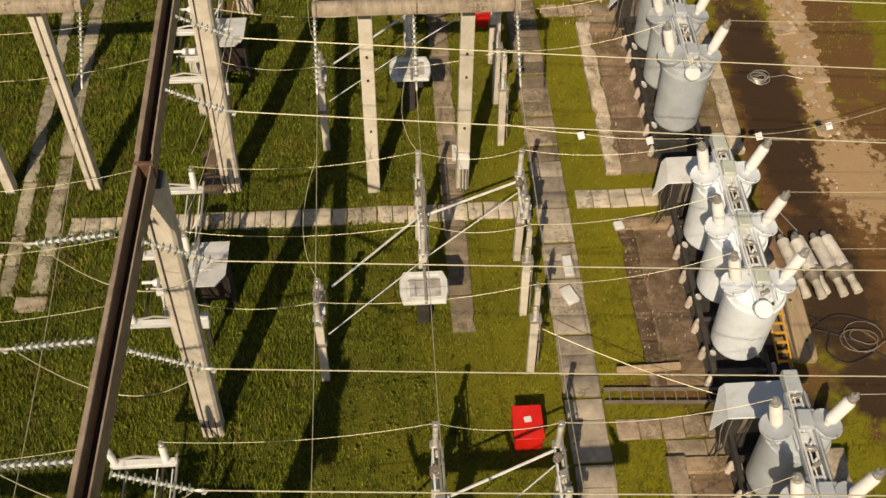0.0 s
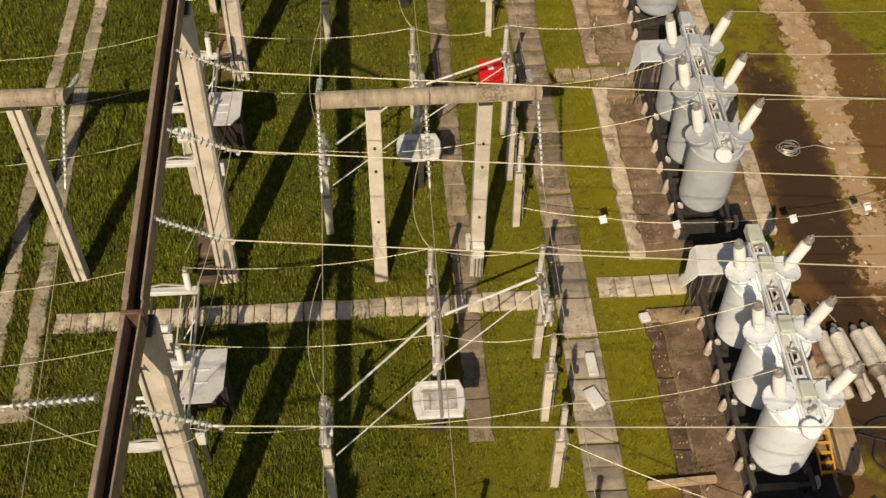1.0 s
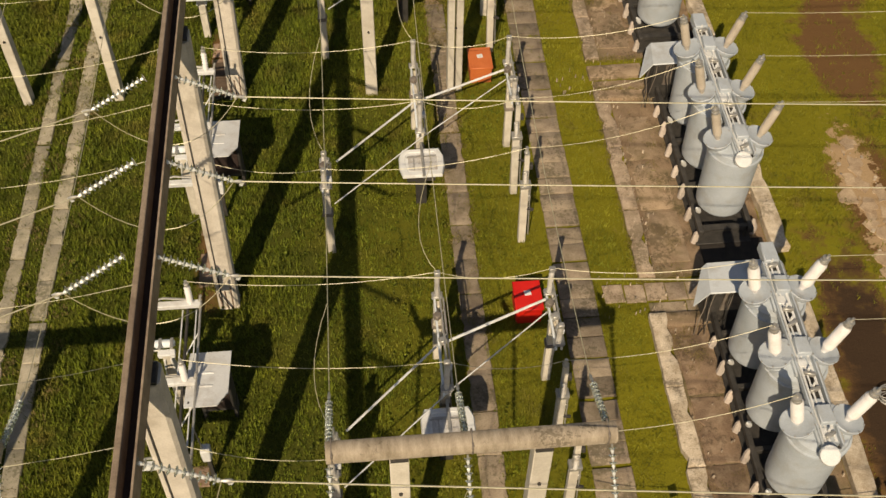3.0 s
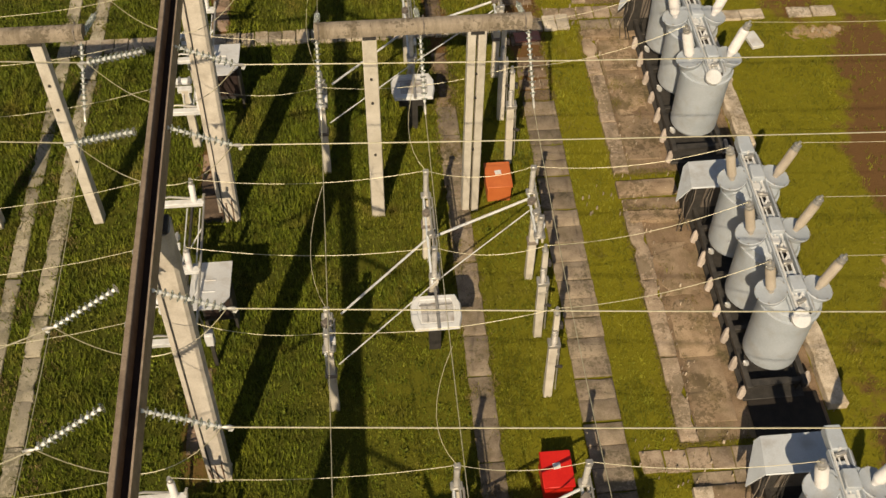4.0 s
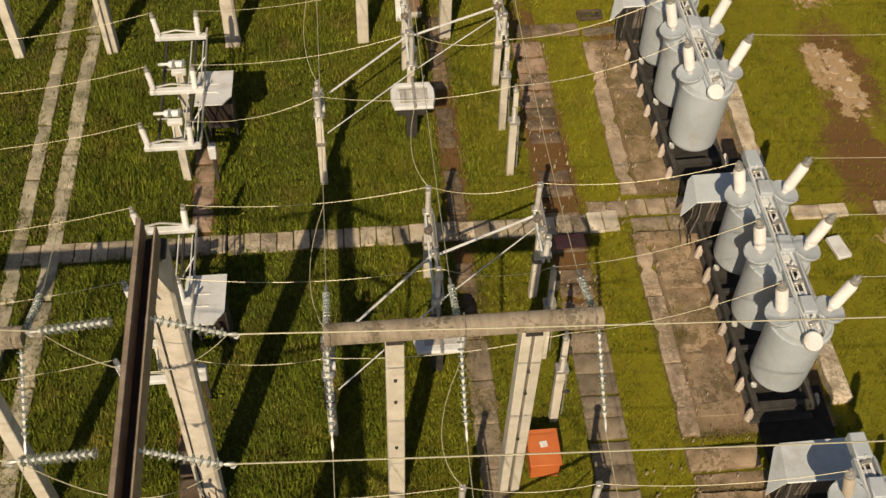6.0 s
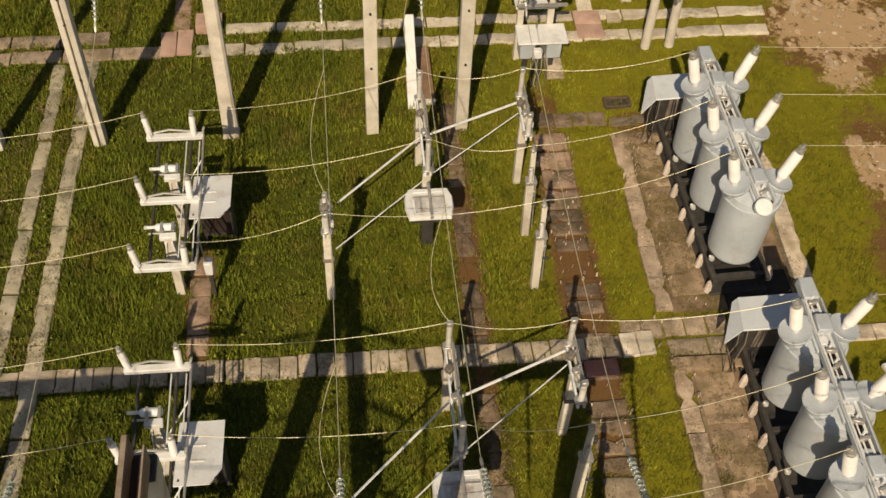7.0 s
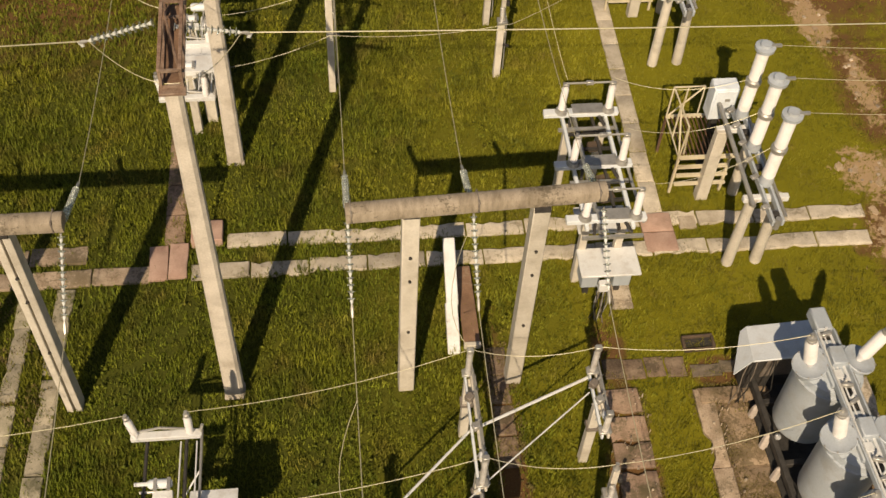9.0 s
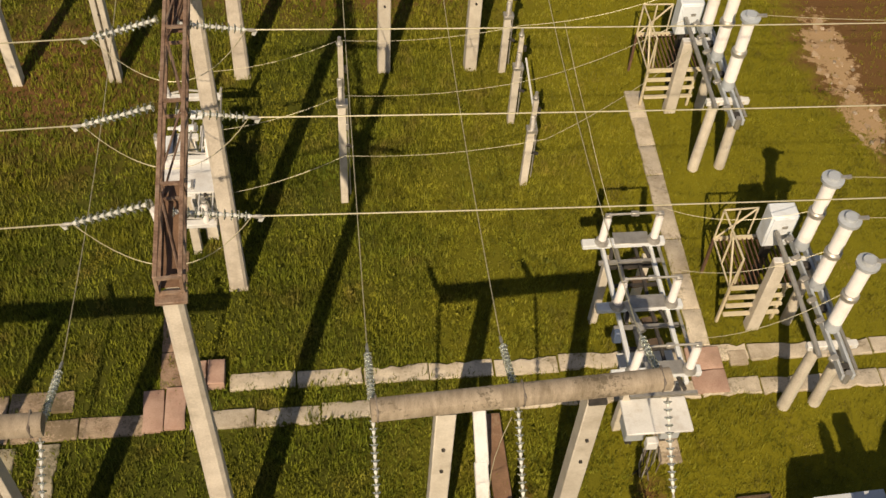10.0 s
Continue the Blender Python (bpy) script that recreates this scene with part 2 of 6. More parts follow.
# bare earth: centre, radii, and how strongly the grass gives way
EARTH = [
    ((9.25, 0.3), (0.95, 6.3), 1.0), ((11.6, -2.6), (2.6, 5.4), 1.0), ((11.5, 4.4), (0.9, 3.0), 0.8), ((10.7, 7.6), (0.9, 2.2), 0.6),
    ((11.3, 12.6), (0.9, 2.0), 0.9), ((11.9, 15.6), (0.9, 1.9), 0.8), ((10.6, 19.0), (0.75, 1.7), 0.8), ((11.0, 21.8), (0.8, 1.8), 0.65),
    ((11.5, 26.2), (2.0, 1.6), 0.95), ((11.0, 30.8), (0.8, 2.6), 0.5), ((6.8, -5.4), (2.2, 0.45), 0.7), ((13.0, -6.0), (2.0, 4.0), 0.9),
    ((10.6, 35.0), (1.2, 2.6), 0.5), ((-3.5, 19.2), (0.32, 1.5), 0.7), ((-3.5, 13.4), (0.32, 1.0), 0.6), ((-3.5, 7.2), (0.32, 1.3), 0.5), ((2.0, 41.0), (9.0, 1.6), 0.55),
    ((3.8, 24.1), (0.36, 0.7), 0.5), ((5.9, 23.5), (0.9, 0.35), 0.8), ((1.68, 19.8), (0.27, 4.6), 0.9), ((3.8, 19.0), (0.46, 4.4), 1.0), ((10.8, 38.5), (2.6, 1.6), 0.6), ((-7.4, 35.0), (3.6, 3.0), 0.3), ((11.4, 35.8), (1.9, 3.6), 0.55), ((-1.0, 38.0), (5.0, 1.6), 0.3),
]
SAND = [
    ((10.45, 8.6), (0.40, 1.3), 1.0), ((10.62, 6.3), (0.42, 1.5), 1.0), ((10.50, 4.4), (0.42, 1.6), 1.0), ((10.5, 2.4), (0.34, 1.5), 1.0), ((10.7, -0.2), (0.8, 1.4), 0.7),
    ((11.2, 26.4), (1.4, 1.1), 0.7), ((10.3, 35.0), (0.45, 1.2), 0.8), ((10.4, 32.9), (0.4, 0.9), 0.55), ((10.9, 30.6), (0.3, 1.1), 0.45), ((10.2, 28.1), (0.6, 0.6), 0.6),
    ((10.9, 16.9), (0.6, 0.22), 0.6), ((10.95, 21.4), (0.34, 1.1), 0.95), ((11.5, -3.5), (0.25, 1.6), 0.5), ((10.5, 22.0), (0.25, 0.8), 0.5), ((11.0, 24.7), (0.5, 0.6), 0.6),
]
# damp earth; first two spots and the last also paint shadow on dark soil
DAMP_AND_SHADOW = [((9.6, -5.6), (0.9, 0.8), 1.0), ((9.1, -4.0), (0.8, 1.0), 0.7), ((9.3, 2.2), (0.75, 4.2), 1.0), ((9.3, -3.0), (0.9, 2.4), 0.9), ((7.2, -6.1), (1.5, 0.6), 1.0)]


def ground_material():
    m = bpy.data.materials.new("meadow_ground")
    m.use_nodes = True
    nt = m.node_tree
    n, l = nt.nodes, nt.links
    b = n["Principled BSDF"]
    b.inputs["Roughness"].default_value = 1.0
    b.inputs["Specular IOR Level"].default_value = 0.1
    geo = n.new("ShaderNodeNewGeometry")

    def noise_of(scale, detail=6, rough=0.6):
        t = n.new("ShaderNodeTexNoise")
        t.inputs["Scale"].default_value, t.inputs["Detail"].default_value, t.inputs["Roughness"].default_value = scale, detail, rough
        l.new(geo.outputs["Position"], t.inputs["Vector"])
        return t.outputs[0]

    def calc(op, a, c, clamp=False):
        k = n.new("ShaderNodeMath")
        k.operation, k.use_clamp = op, clamp
        for s, v in zip(k.inputs, (a, c)):
            if isinstance(v, (int, float)):
                s.default_value = v
            else:
                l.new(v, s)
        return k.outputs[0]

    def blend(f, a, c):
        k = n.new("ShaderNodeMix")
        k.data_type = "RGBA"
        for s, v in ((k.inputs["Factor"], f), (k.inputs["A"], a), (k.inputs["B"], c)):
            if isinstance(v, tuple):
                s.default_value = (*v, 1)
            elif isinstance(v, float):
                s.default_value = v
            else:
                l.new(v, s)
        return k.outputs["Result"]

    mid, fine, wide = noise_of(2.2), noise_of(30, 5), noise_of(0.5, 4)
    sep = n.new("ShaderNodeSeparateXYZ")
    l.new(geo.outputs["Position"], sep.inputs[0])

    crust = noise_of(3.6, 8, 0.7)

    def patches(spots, edge=mid, wobble=1.3, hard=2.6):
        total = None
        for (cx, cy), (rx, ry), s in spots:
            dx = calc("DIVIDE", calc("SUBTRACT", sep.outputs[0], cx), rx)
            dy = calc("DIVIDE", calc("SUBTRACT", sep.outputs[1], cy), ry)
            d = calc("SQRT", calc("ADD", calc("MULTIPLY", dx, dx), calc("MULTIPLY", dy, dy)), 0)
            d = calc("ADD", d, calc("MULTIPLY", calc("SUBTRACT", edge, 0.5), wobble))
            f = calc("MULTIPLY", calc("SUBTRACT", 1.15, d), hard * s, True)
            total = f if total is None else calc("MAXIMUM", total, f)
        return total

    green = blend(fine, (0.040, 0.048, 0.008), (0.090, 0.094, 0.015))
    olive = blend(fine, (0.135, 0.125, 0.010), (0.22, 0.195, 0.018))
    right = n.new("ShaderNodeMapRange")
    right.inputs["From Min"].default_value, right.inputs["From Max"].default_value = -2.0, 5.0
    l.new(sep.outputs[0], right.inputs["Value"])
    f = calc("ADD", right.outputs[0], calc("SUBTRACT", wide, 0.5), True)
    col = blend(f, green, olive)
    soil = blend(fine, (0.085, 0.044, 0.018), (0.20, 0.108, 0.045))
    # dark brown of damp soil, also used for the painted shadow spots
    wet_and_shadow = blend(fine, (0.030, 0.019, 0.012), (0.075, 0.045, 0.026))
    sand = blend(fine, (0.30, 0.19, 0.10), (0.48, 0.34, 0.20))
    col = blend(patches(EARTH, mid, 1.5, 3.8), col, soil)
    col = blend(patches(DAMP_AND_SHADOW), col, wet_and_shadow)
    col = blend(patches(SAND, crust, 4.0, 5.0), col, sand)
    l.new(col, b.inputs["Base Color"])
    bp = n.new("ShaderNodeBump")
    bp.inputs["Strength"].default_value, bp.inputs["Distance"].default_value = 0.9, 0.03
    l.new(calc("ADD", calc("MULTIPLY", fine, 0.5), mid), bp.inputs["Height"])
    l.new(bp.outputs[0], b.inputs["Normal"])
    return m


def grass_material():
    m = bpy.data.materials.new("grass_blade")
    m.use_nodes = True
    nt = m.node_tree
    n, l = nt.nodes, nt.links
    b = n["Principled BSDF"]
    b.inputs["Roughness"].default_value = 0.7
    b.inputs["Specular IOR Level"].default_value = 0.25
    geo = n.new("ShaderNodeNewGeometry")
    sep = n.new("ShaderNodeSeparateXYZ")
    l.new(geo.outputs["Position"], sep.inputs[0])
    wide = n.new("ShaderNodeTexNoise")
    wide.inputs["Scale"].default_value, wide.inputs["Detail"].default_value = 0.55, 5
    l.new(geo.outputs["Position"], wide.inputs["Vector"])
    right = n.new("ShaderNodeMapRange")
    right.inputs["From Min"].default_value, right.inputs["From Max"].default_value = -1.0, 5.0
    right.inputs["To Max"].default_value = 0.75
    l.new(sep.outputs[0], right.inputs["Value"])
    k = n.new("ShaderNodeMath")
    k.operation = "MULTIPLY_ADD"
    k.inputs[1].default_value = 1.9
    k.inputs[2].default_value = -0.92
    l.new(wide.outputs[0], k.inputs[0])
    s = n.new("ShaderNodeMath")
    s.operation = "ADD"
    s.use_clamp = True
    l.new(k.outputs[0], s.inputs[0])
    north = n.new("ShaderNodeMapRange")
    north.inputs["From Min"].default_value, north.inputs["From Max"].default_value, north.inputs["To Max"].default_value = 19.0, 36.0, 0.5
    l.new(sep.outputs[1], north.inputs["Value"])
    both = n.new("ShaderNodeMath")
    both.operation = "ADD"
    l.new(right.outputs[0], both.inputs[0])
    l.new(north.outputs[0], both.inputs[1])
    l.new(both.outputs[0], s.inputs[1])
    r1, r2 = n.new("ShaderNodeValToRGB"), n.new("ShaderNodeValToRGB")
    for r, cols in ((r1, ((0.064, 0.088, 0.007), (0.130, 0.157, 0.012), (0.160, 0.180, 0.019))), (r2, ((0.150, 0.150, 0.011), (0.205, 0.192, 0.016), (0.245, 0.220, 0.024)))):
        r.color_ramp.elements[0].color = (*cols[0], 1)
        r.color_ramp.elements[1].color = (*cols[2], 1)
        e = r.color_ramp.elements.new(0.7)
        e.color = (*cols[1], 1)
        l.new(geo.outputs["Random Per Island"], r.inputs[0])
    mix = n.new("ShaderNodeMix")
    mix.data_type = "RGBA"
    l.new(s.outputs[0], mix.inputs["Factor"])
    l.new(r1.outputs[0], mix.inputs["A"])
    l.new(r2.outputs[0], mix.inputs["B"])
    dry = n.new("ShaderNodeTexNoise")
    dry.inputs["Scale"].default_value, dry.inputs["Detail"].default_value = 1.3, 6
    l.new(geo.outputs["Position"], dry.inputs["Vector"])
    dr = n.new("ShaderNodeMapRange")
    dr.inputs["From Min"].default_value, dr.inputs["From Max"].default_value, dr.inputs["To Max"].default_value = 0.54, 0.72, 0.6
    l.new(dry.outputs[0], dr.inputs["Value"])
    mix2 = n.new("ShaderNodeMix")
    mix2.data_type = "RGBA"
    mix2.inputs["B"].default_value = (0.20, 0.145, 0.035, 1)
    l.new(dr.outputs[0], mix2.inputs["Factor"])
    l.new(mix.outputs["Result"], mix2.inputs["A"])
    # darker and lighter clumps a hand or two across
    clump = n.new("ShaderNodeTexNoise")
    clump.inputs["Scale"].default_value, clump.inputs["Detail"].default_value, clump.inputs["Roughness"].default_value = 3.2, 4, 0.65
    l.new(geo.outputs["Position"], clump.inputs["Vector"])
    cr = n.new("ShaderNodeMapRange")
    cr.inputs["From Min"].default_value, cr.inputs["From Max"].default_value = 0.32, 0.68
    cr.inputs["To Min"].default_value, cr.inputs["To Max"].default_value = 0.70, 1.32
    l.new(clump.outputs[0], cr.inputs["Value"])
    # broader worn and lush areas
    broad = n.new("ShaderNodeTexNoise")
    broad.inputs["Scale"].default_value, broad.inputs["Detail"].default_value, broad.inputs["Roughness"].default_value = 1.15, 5, 0.6
    lifted = n.new("ShaderNodeMapping")
    lifted.inputs["Location"].default_value = (13.1, 4.7, 0.0)
    l.new(geo.outputs["Position"], lifted.inputs["Vector"])
    l.new(lifted.outputs[0], broad.inputs["Vector"])
    br = n.new("ShaderNodeMapRange")
    br.inputs["From Min"].default_value, br.inputs["From Max"].default_value = 0.34, 0.66
    br.inputs["To Min"].default_value, br.inputs["To Max"].default_value = 0.74, 1.18
    l.new(broad.outputs[0], br.inputs["Value"])
    tone = n.new("ShaderNodeMath")
    tone.operation = "MULTIPLY"
    l.new(cr.outputs[0], tone.inputs[0])
    l.new(br.outputs[0], tone.inputs[1])
    hs = n.new("ShaderNodeHueSaturation")
    l.new(tone.outputs[0], hs.inputs["Value"])
    l.new(mix2.outputs["Result"], hs.inputs["Color"])
    l.new(hs.outputs[0], b.inputs["Base Color"])
    return m


M_GROUND = ground_material()
M_GRASS = grass_material()


# ---- builders ----
def box(bm, c, s, rot=(0, 0, 0), bevel=0.0, taper=1.0):
    """A box of size s about c; taper scales its top."""
    r = Euler([radians(a) for a in rot]).to_matrix()
    vs = []
    for z in (-0.5, 0.5):
        k = taper if z > 0 else 1.0
        for x, y in ((-0.5, -0.5), (0.5, -0.5), (0.5, 0.5), (-0.5, 0.5)):
            vs.append(bm.verts.new(Vector(c) + r @ Vector((x * s[0] * k, y * s[1] * k, z * s[2]))))
    fs = [bm.faces.new([vs[i] for i in f]) for f in ((3, 2, 1, 0), (4, 5, 6, 7), (0, 1, 5, 4), (1, 2, 6, 5), (2, 3, 7, 6), (3, 0, 4, 7))]
    if bevel:
        bmesh.ops.bevel(bm, geom=list({e for f in fs for e in f.edges}), offset=bevel, segments=1, affect="EDGES")


def lathe(bm, p0, p1, profile, seg=12, caps=True):
    """Turned shape from p0 to p1; profile rows are (part of the way, radius)."""
    p0, p1 = Vector(p0), Vector(p1)
    ax = (p1 - p0)
    q = Vector((0, 0, 1)).rotation_difference(ax.normalized())
    rings = []
    for f, r in profile:
        rings.append([bm.verts.new(p0 + ax * f + q @ Vector((r * math.cos(a), r * math.sin(a), 0))) for a in (2 * math.pi * i / seg for i in range(seg))])
    for a, b in zip(rings, rings[1:]):
        for i in range(seg):
            f = bm.faces.new((a[i], a[(i + 1) % seg], b[(i + 1) % seg], b[i]))
            f.smooth = seg > 6
    if caps:
        bm.faces.new(rings[0][::-1])
        bm.faces.new(rings[-1])


def rod(bm, p0, p1, r, seg=8, r1=None):
    lathe(bm, p0, p1, [(0, r), (1, r if r1 is None else r1)], seg)


def tube(bm, pts, r, seg=5):
    """A round line through points."""
    pts = [Vector(p) for p in pts]
    rings = []
    for i, p in enumerate(pts):
        d = (pts[min(i + 1, len(pts) - 1)] - pts[max(i - 1, 0)]).normalized()
        side = d.cross(Vector((0, 0, 1)))
        side = side.normalized() if side.length > 1e-3 else Vector((1, 0, 0))
        up = side.cross(d)
        rings.append([bm.verts.new(p + r * (math.cos(a) * side + math.sin(a) * up)) for a in (2 * math.pi * k / seg for k in range(seg))])
    for a, b in zip(rings, rings[1:]):
        for i in range(seg):
            bm.faces.new((a[i], a[(i + 1) % seg], b[(i + 1) % seg], b[i])).smooth = True
    bm.faces.new(rings[0][::-1])
    bm.faces.new(rings[-1])


def sag(p0, p1, drop, n=14):
    p0, p1 = Vector(p0), Vector(p1)
    return [p0.lerp(p1, i / n) - Vector((0, 0, 4 * drop * (i / n) * (1 - i / n))) for i in range(n + 1)]


def mesh_of(name, bm, mat):
    me = bpy.data.meshes.new(name)
    bmesh.ops.recalc_face_normals(bm, faces=bm.faces[:])
    bm.to_mesh(me)
    bm.free()
    me.set_sharp_from_angle(angle=radians(38))
    me.materials.append(mat)
    return me


def part(name, bm, mat, parent=None, label=""):
    ob = new(name, mesh_of(name, bm, mat))
    if parent:
        ob.parent = parent
    if label:
        ob["label"] = label
    return ob


def thing(name, at, label, category, group="", kind=""):
    e = new(name)
    e.empty_display_size = 0.2
    e.matrix_basis = pose(*at)
    return tagged(e, label, category, group, kind)


def made(fill):
    bm = bmesh.new()
    fill(bm)
    return bm


def one(fn, *args, **kw):
    bm = bmesh.new()
    fn(bm, *args, **kw)
    return bm


def ribbed(n, r_in, r_out, cap=0.06):
    """Profile of a porcelain with n sheds."""
    rows = [(0, r_in), (cap, r_in)]
    step = (1 - 2 * cap) / n
    for i in range(n):
        f = cap + i * step
        rows += [(f + 0.15 * step, r_in), (f + 0.35 * step, r_out), (f + 0.8 * step, r_in)]
    return rows + [(1, r_in)]


DISC = {}


def disc_mesh(radius, pitch):
    """One cap-and-pin disc with its metal cap, along z."""
    key = (radius, round(pitch, 3))
    if key not in DISC:
        bm = bmesh.new()
        lathe(bm, (0, 0, 0), (0, 0, pitch * 0.34), [(0, 0.02), (0.12, radius * 0.97), (0.4, radius), (0.75, radius * 0.7), (1, 0.03)], 12)
        n = len(bm.faces)
        lathe(bm, (0, 0, pitch * 0.30), (0, 0, pitch), [(0, radius * 0.36), (0.35, radius * 0.44), (0.62, radius * 0.38), (0.75, 0.014), (1, 0.012)], 8)
        bm.faces.ensure_lookup_table()
        for f in bm.faces[n:]:
            f.material_index = 1
        me = mesh_of("disc", bm, M_GLASS)
        me.materials.append(M_BEAD)
        DISC[key] = me
    return DISC[key]


def string_discs(parent, p0, p1, n, radius):
    """Cap-and-pin discs in a row from p0 to p1, each a part of its own."""
    p0, p1 = Vector(p0), Vector(p1)
    step = (p1 - p0) / n
    q = Vector((0, 0, 1)).rotation_difference(step.normalized())
    for i in range(n):
        ob = new("disc", disc_mesh(radius, step.length))
        ob.parent = parent
        ob.matrix_basis = Matrix.Translation(p0 + step * i) @ q.to_matrix().to_4x4()

# ---- ground ----
def ground():
    bm = bmesh.new()
    vs = [bm.verts.new(p) for p in ((-1500, -1500, 0), (1500, -1500, 0), (1500, 1500, 0), (-1500, 1500, 0))]
    bm.faces.new(vs)
    tagged(part("ground", bm, M_GROUND), "meadow grass and bare brown earth of the yard", "ground", kind="structure")


ground()

BAY = [-10.85, -4.85, 1.2, 7.3, 13.2, 19.15]  # front support post of each bay
BREAKER = [(6.83, -11.83, 0.0), (6.84, -6.30, 0.28), (6.81, -0.26, -0.14), (7.07, 6.05, 0.44), (7.01, 12.02, 0.5), (6.87, 17.90, 2.36)]  # x, y and turn of each oil breaker
COLUMN = [-11.8, -5.8, 0.2, 6.2, 12.15]  # gantry columns
PORTAL = [-12.0, 0.0, 12.0, 23.6, 34.95]
GX = -3.08


# ---- gantry of columns and a steel beam ----
def column(x, y, h, w0=0.40, w1=0.35, strap=True, lean=0.0):
    t = thing("gantry_column", (x, y, 0), "tall pale concrete gantry column" + (" with a dark strip for its groove" if strap else ""), "column", "gantry columns")

    def shaft(bm):
        n = 10
        rings = []
        for i in range(n + 1):
            k = i / n
            w = (w0 + (w1 - w0) * k) / 2
            d = w * 0.92
            c = 0.05
            z = h * k - 0.05
            pts = ((-w + c, -d), (w - c, -d), (w, -d + c), (w, d - c), (w - c, d), (-w + c, d), (-w, d - c), (-w, -d + c))
            rings.append([bm.verts.new((px + lean * k, py, z)) for px, py in pts])
        for a, b in zip(rings, rings[1:]):
            for i in range(8):
                bm.faces.new((a[i], a[(i + 1) % 8], b[(i + 1) % 8], b[i]))
        bm.faces.new(rings[-1])

    part("shaft", made(shaft), M_CONCRETE, t)
    if strap:
        # narrow second shaft; a dark strip is added for the groove between the two
        part("side_rib", one(box, (-w0 * 0.5 + lean / 2, -0.02, h * 0.5 - 0.03), (0.06, w0 * 0.6, h - 0.06), (0, math.degrees(lean / h), 0), bevel=0.012), M_CONCRETE, t)
        part("earth_strap", one(box, (-w0 * 0.30 + lean / 2, -w0 * 0.48, h * 0.5), (0.022, 0.03, h * 0.98), (0.17, math.degrees(lean / h), 0)), M_SHADE, t)
        for k in range(3):
            part("rusty_bar", one(rod, (-0.12 + 0.1 * k, -w0 * 0.47, 0.0), (-0.14 + 0.12 * k, -w0 * 0.48, 0.5 + 0.1 * k), 0.012, 5), M_RUST, t)
    part("foot", one(box, (0, 0, 0.0), (w0 + 0.03, w0 + 0.0, 0.10), bevel=0.02), M_CONCRETE, t)
    return t


def channel_beam(x, y0, y1, z, turn):
    """Two back-to-back channels along y with the web trough between flanges coloured as shade."""
    t = thing("gantry_beam", (x, y0, z, 0, 0, turn), "long brown painted steel trough beam on concrete columns", "beam")
    n = y1 - y0
    # light and shade of the trough are put into the flange and web colours
    part("flange", one(box, (-0.117, n / 2 + 0.06, -0.06), (0.072, n + 0.12, 0.36), bevel=0.01), M_FLANGE, t, "steel flange coloured sunlit tan")
    part("flange", one(box, (0.082, n / 2, -0.06), (0.026, n, 0.34), bevel=0.004), M_FLANGE, t, "steel flange coloured sunlit tan")
    part("web", one(box, (-0.006, n / 2, -0.20), (0.15, n, 0.04)), M_SHADESTEEL, t, "brown steel web coloured dark as shaded")
    part("cable_tray", one(box, (0.02, n / 2, -0.165), (0.05, n, 0.03)), M_SHADESTEEL, t)
    for k, yy in enumerate([c - y0 for c in COLUMN if y0 - 0.1 <= c <= y1 + 0.3]):
        part("saddle", one(box, (-0.02, yy - 0.05, -0.27), (0.34, 0.30, 0.06), bevel=0.01), M_SHADE, t)
        if k == 0:
            part("splice", one(box, (-0.01, yy - 0.12, -0.02), (0.27, 0.06, 0.30), bevel=0.01), M_RUST, t)
    return t


for yc in COLUMN:
    column(GX, yc, 6.88, 0.36, 0.38, lean=0.15)
channel_beam(-2.925, -5.72, COLUMN[-1] + 0.02, 7.18, -0.13)
channel_beam(-3.20, -14.0, -5.76, 7.17, -2.0)


def truss(y0, y1, z, turn):
    """Rusty angle-iron box truss along y."""
    t = thing("lattice_beam", (-3.02, y0, z, 0, 0, turn), "rusty steel lattice truss beam on concrete columns", "beam")
    n, w, h = y1 - y0, 0.13, 0.26
    for x in (-w, w):
        for zz in (0.0, h):
            part("chord", one(box, (x, n / 2, zz), (0.045, n, 0.05), bevel=0.006), M_TRUSS, t)
    bays = 9
    for i in range(bays + 1):
        y = n * i / bays
        for zz in (0.0, h):
            part("strut", one(box, (0, y, zz), (2 * w, 0.035, 0.035)), M_TRUSS, t)
        for x in (-w, w):
            part("post", one(box, (x, y, h / 2), (0.035, 0.035, h)), M_TRUSS, t)
        if i < bays:
            y2 = n * (i + 1) / bays
            s = 1 if i % 2 else -1
            part("brace", one(rod, (-w * s, y, h), (w * s, y2, h), 0.013, 4), M_TRUSS, t)
            part("brace", one(rod, (-w * s, y, 0), (w * s, y2, 0), 0.013, 4), M_TRUSS, t)
            for x in (-w, w):
                part("brace", one(rod, (x, y, 0 if i % 2 else h), (x, y2, h if i % 2 else 0), 0.013, 4), M_TRUSS, t)
    for yp, lp in ((0.85, 1.5), (5.1, 1.9), (9.0, 1.6)):
        part("walk_plate", one(box, (0, yp, -0.035), (0.23, lp, 0.012)), M_BROWN, t, "rust-brown plate in the bottom of the truss")
    part("end_plate", one(box, (0, -0.03, -0.05), (0.34, 0.16, 0.05), bevel=0.008), M_TRUSS, t)


truss(23.66, 35.4, 7.42, 1.7)
for xc, yc in ((-3.02, 23.68), (-3.1, 29.24), (-3.1, 34.95)):
    column(xc, yc, 7.40, 0.33, 0.22, strap=False)

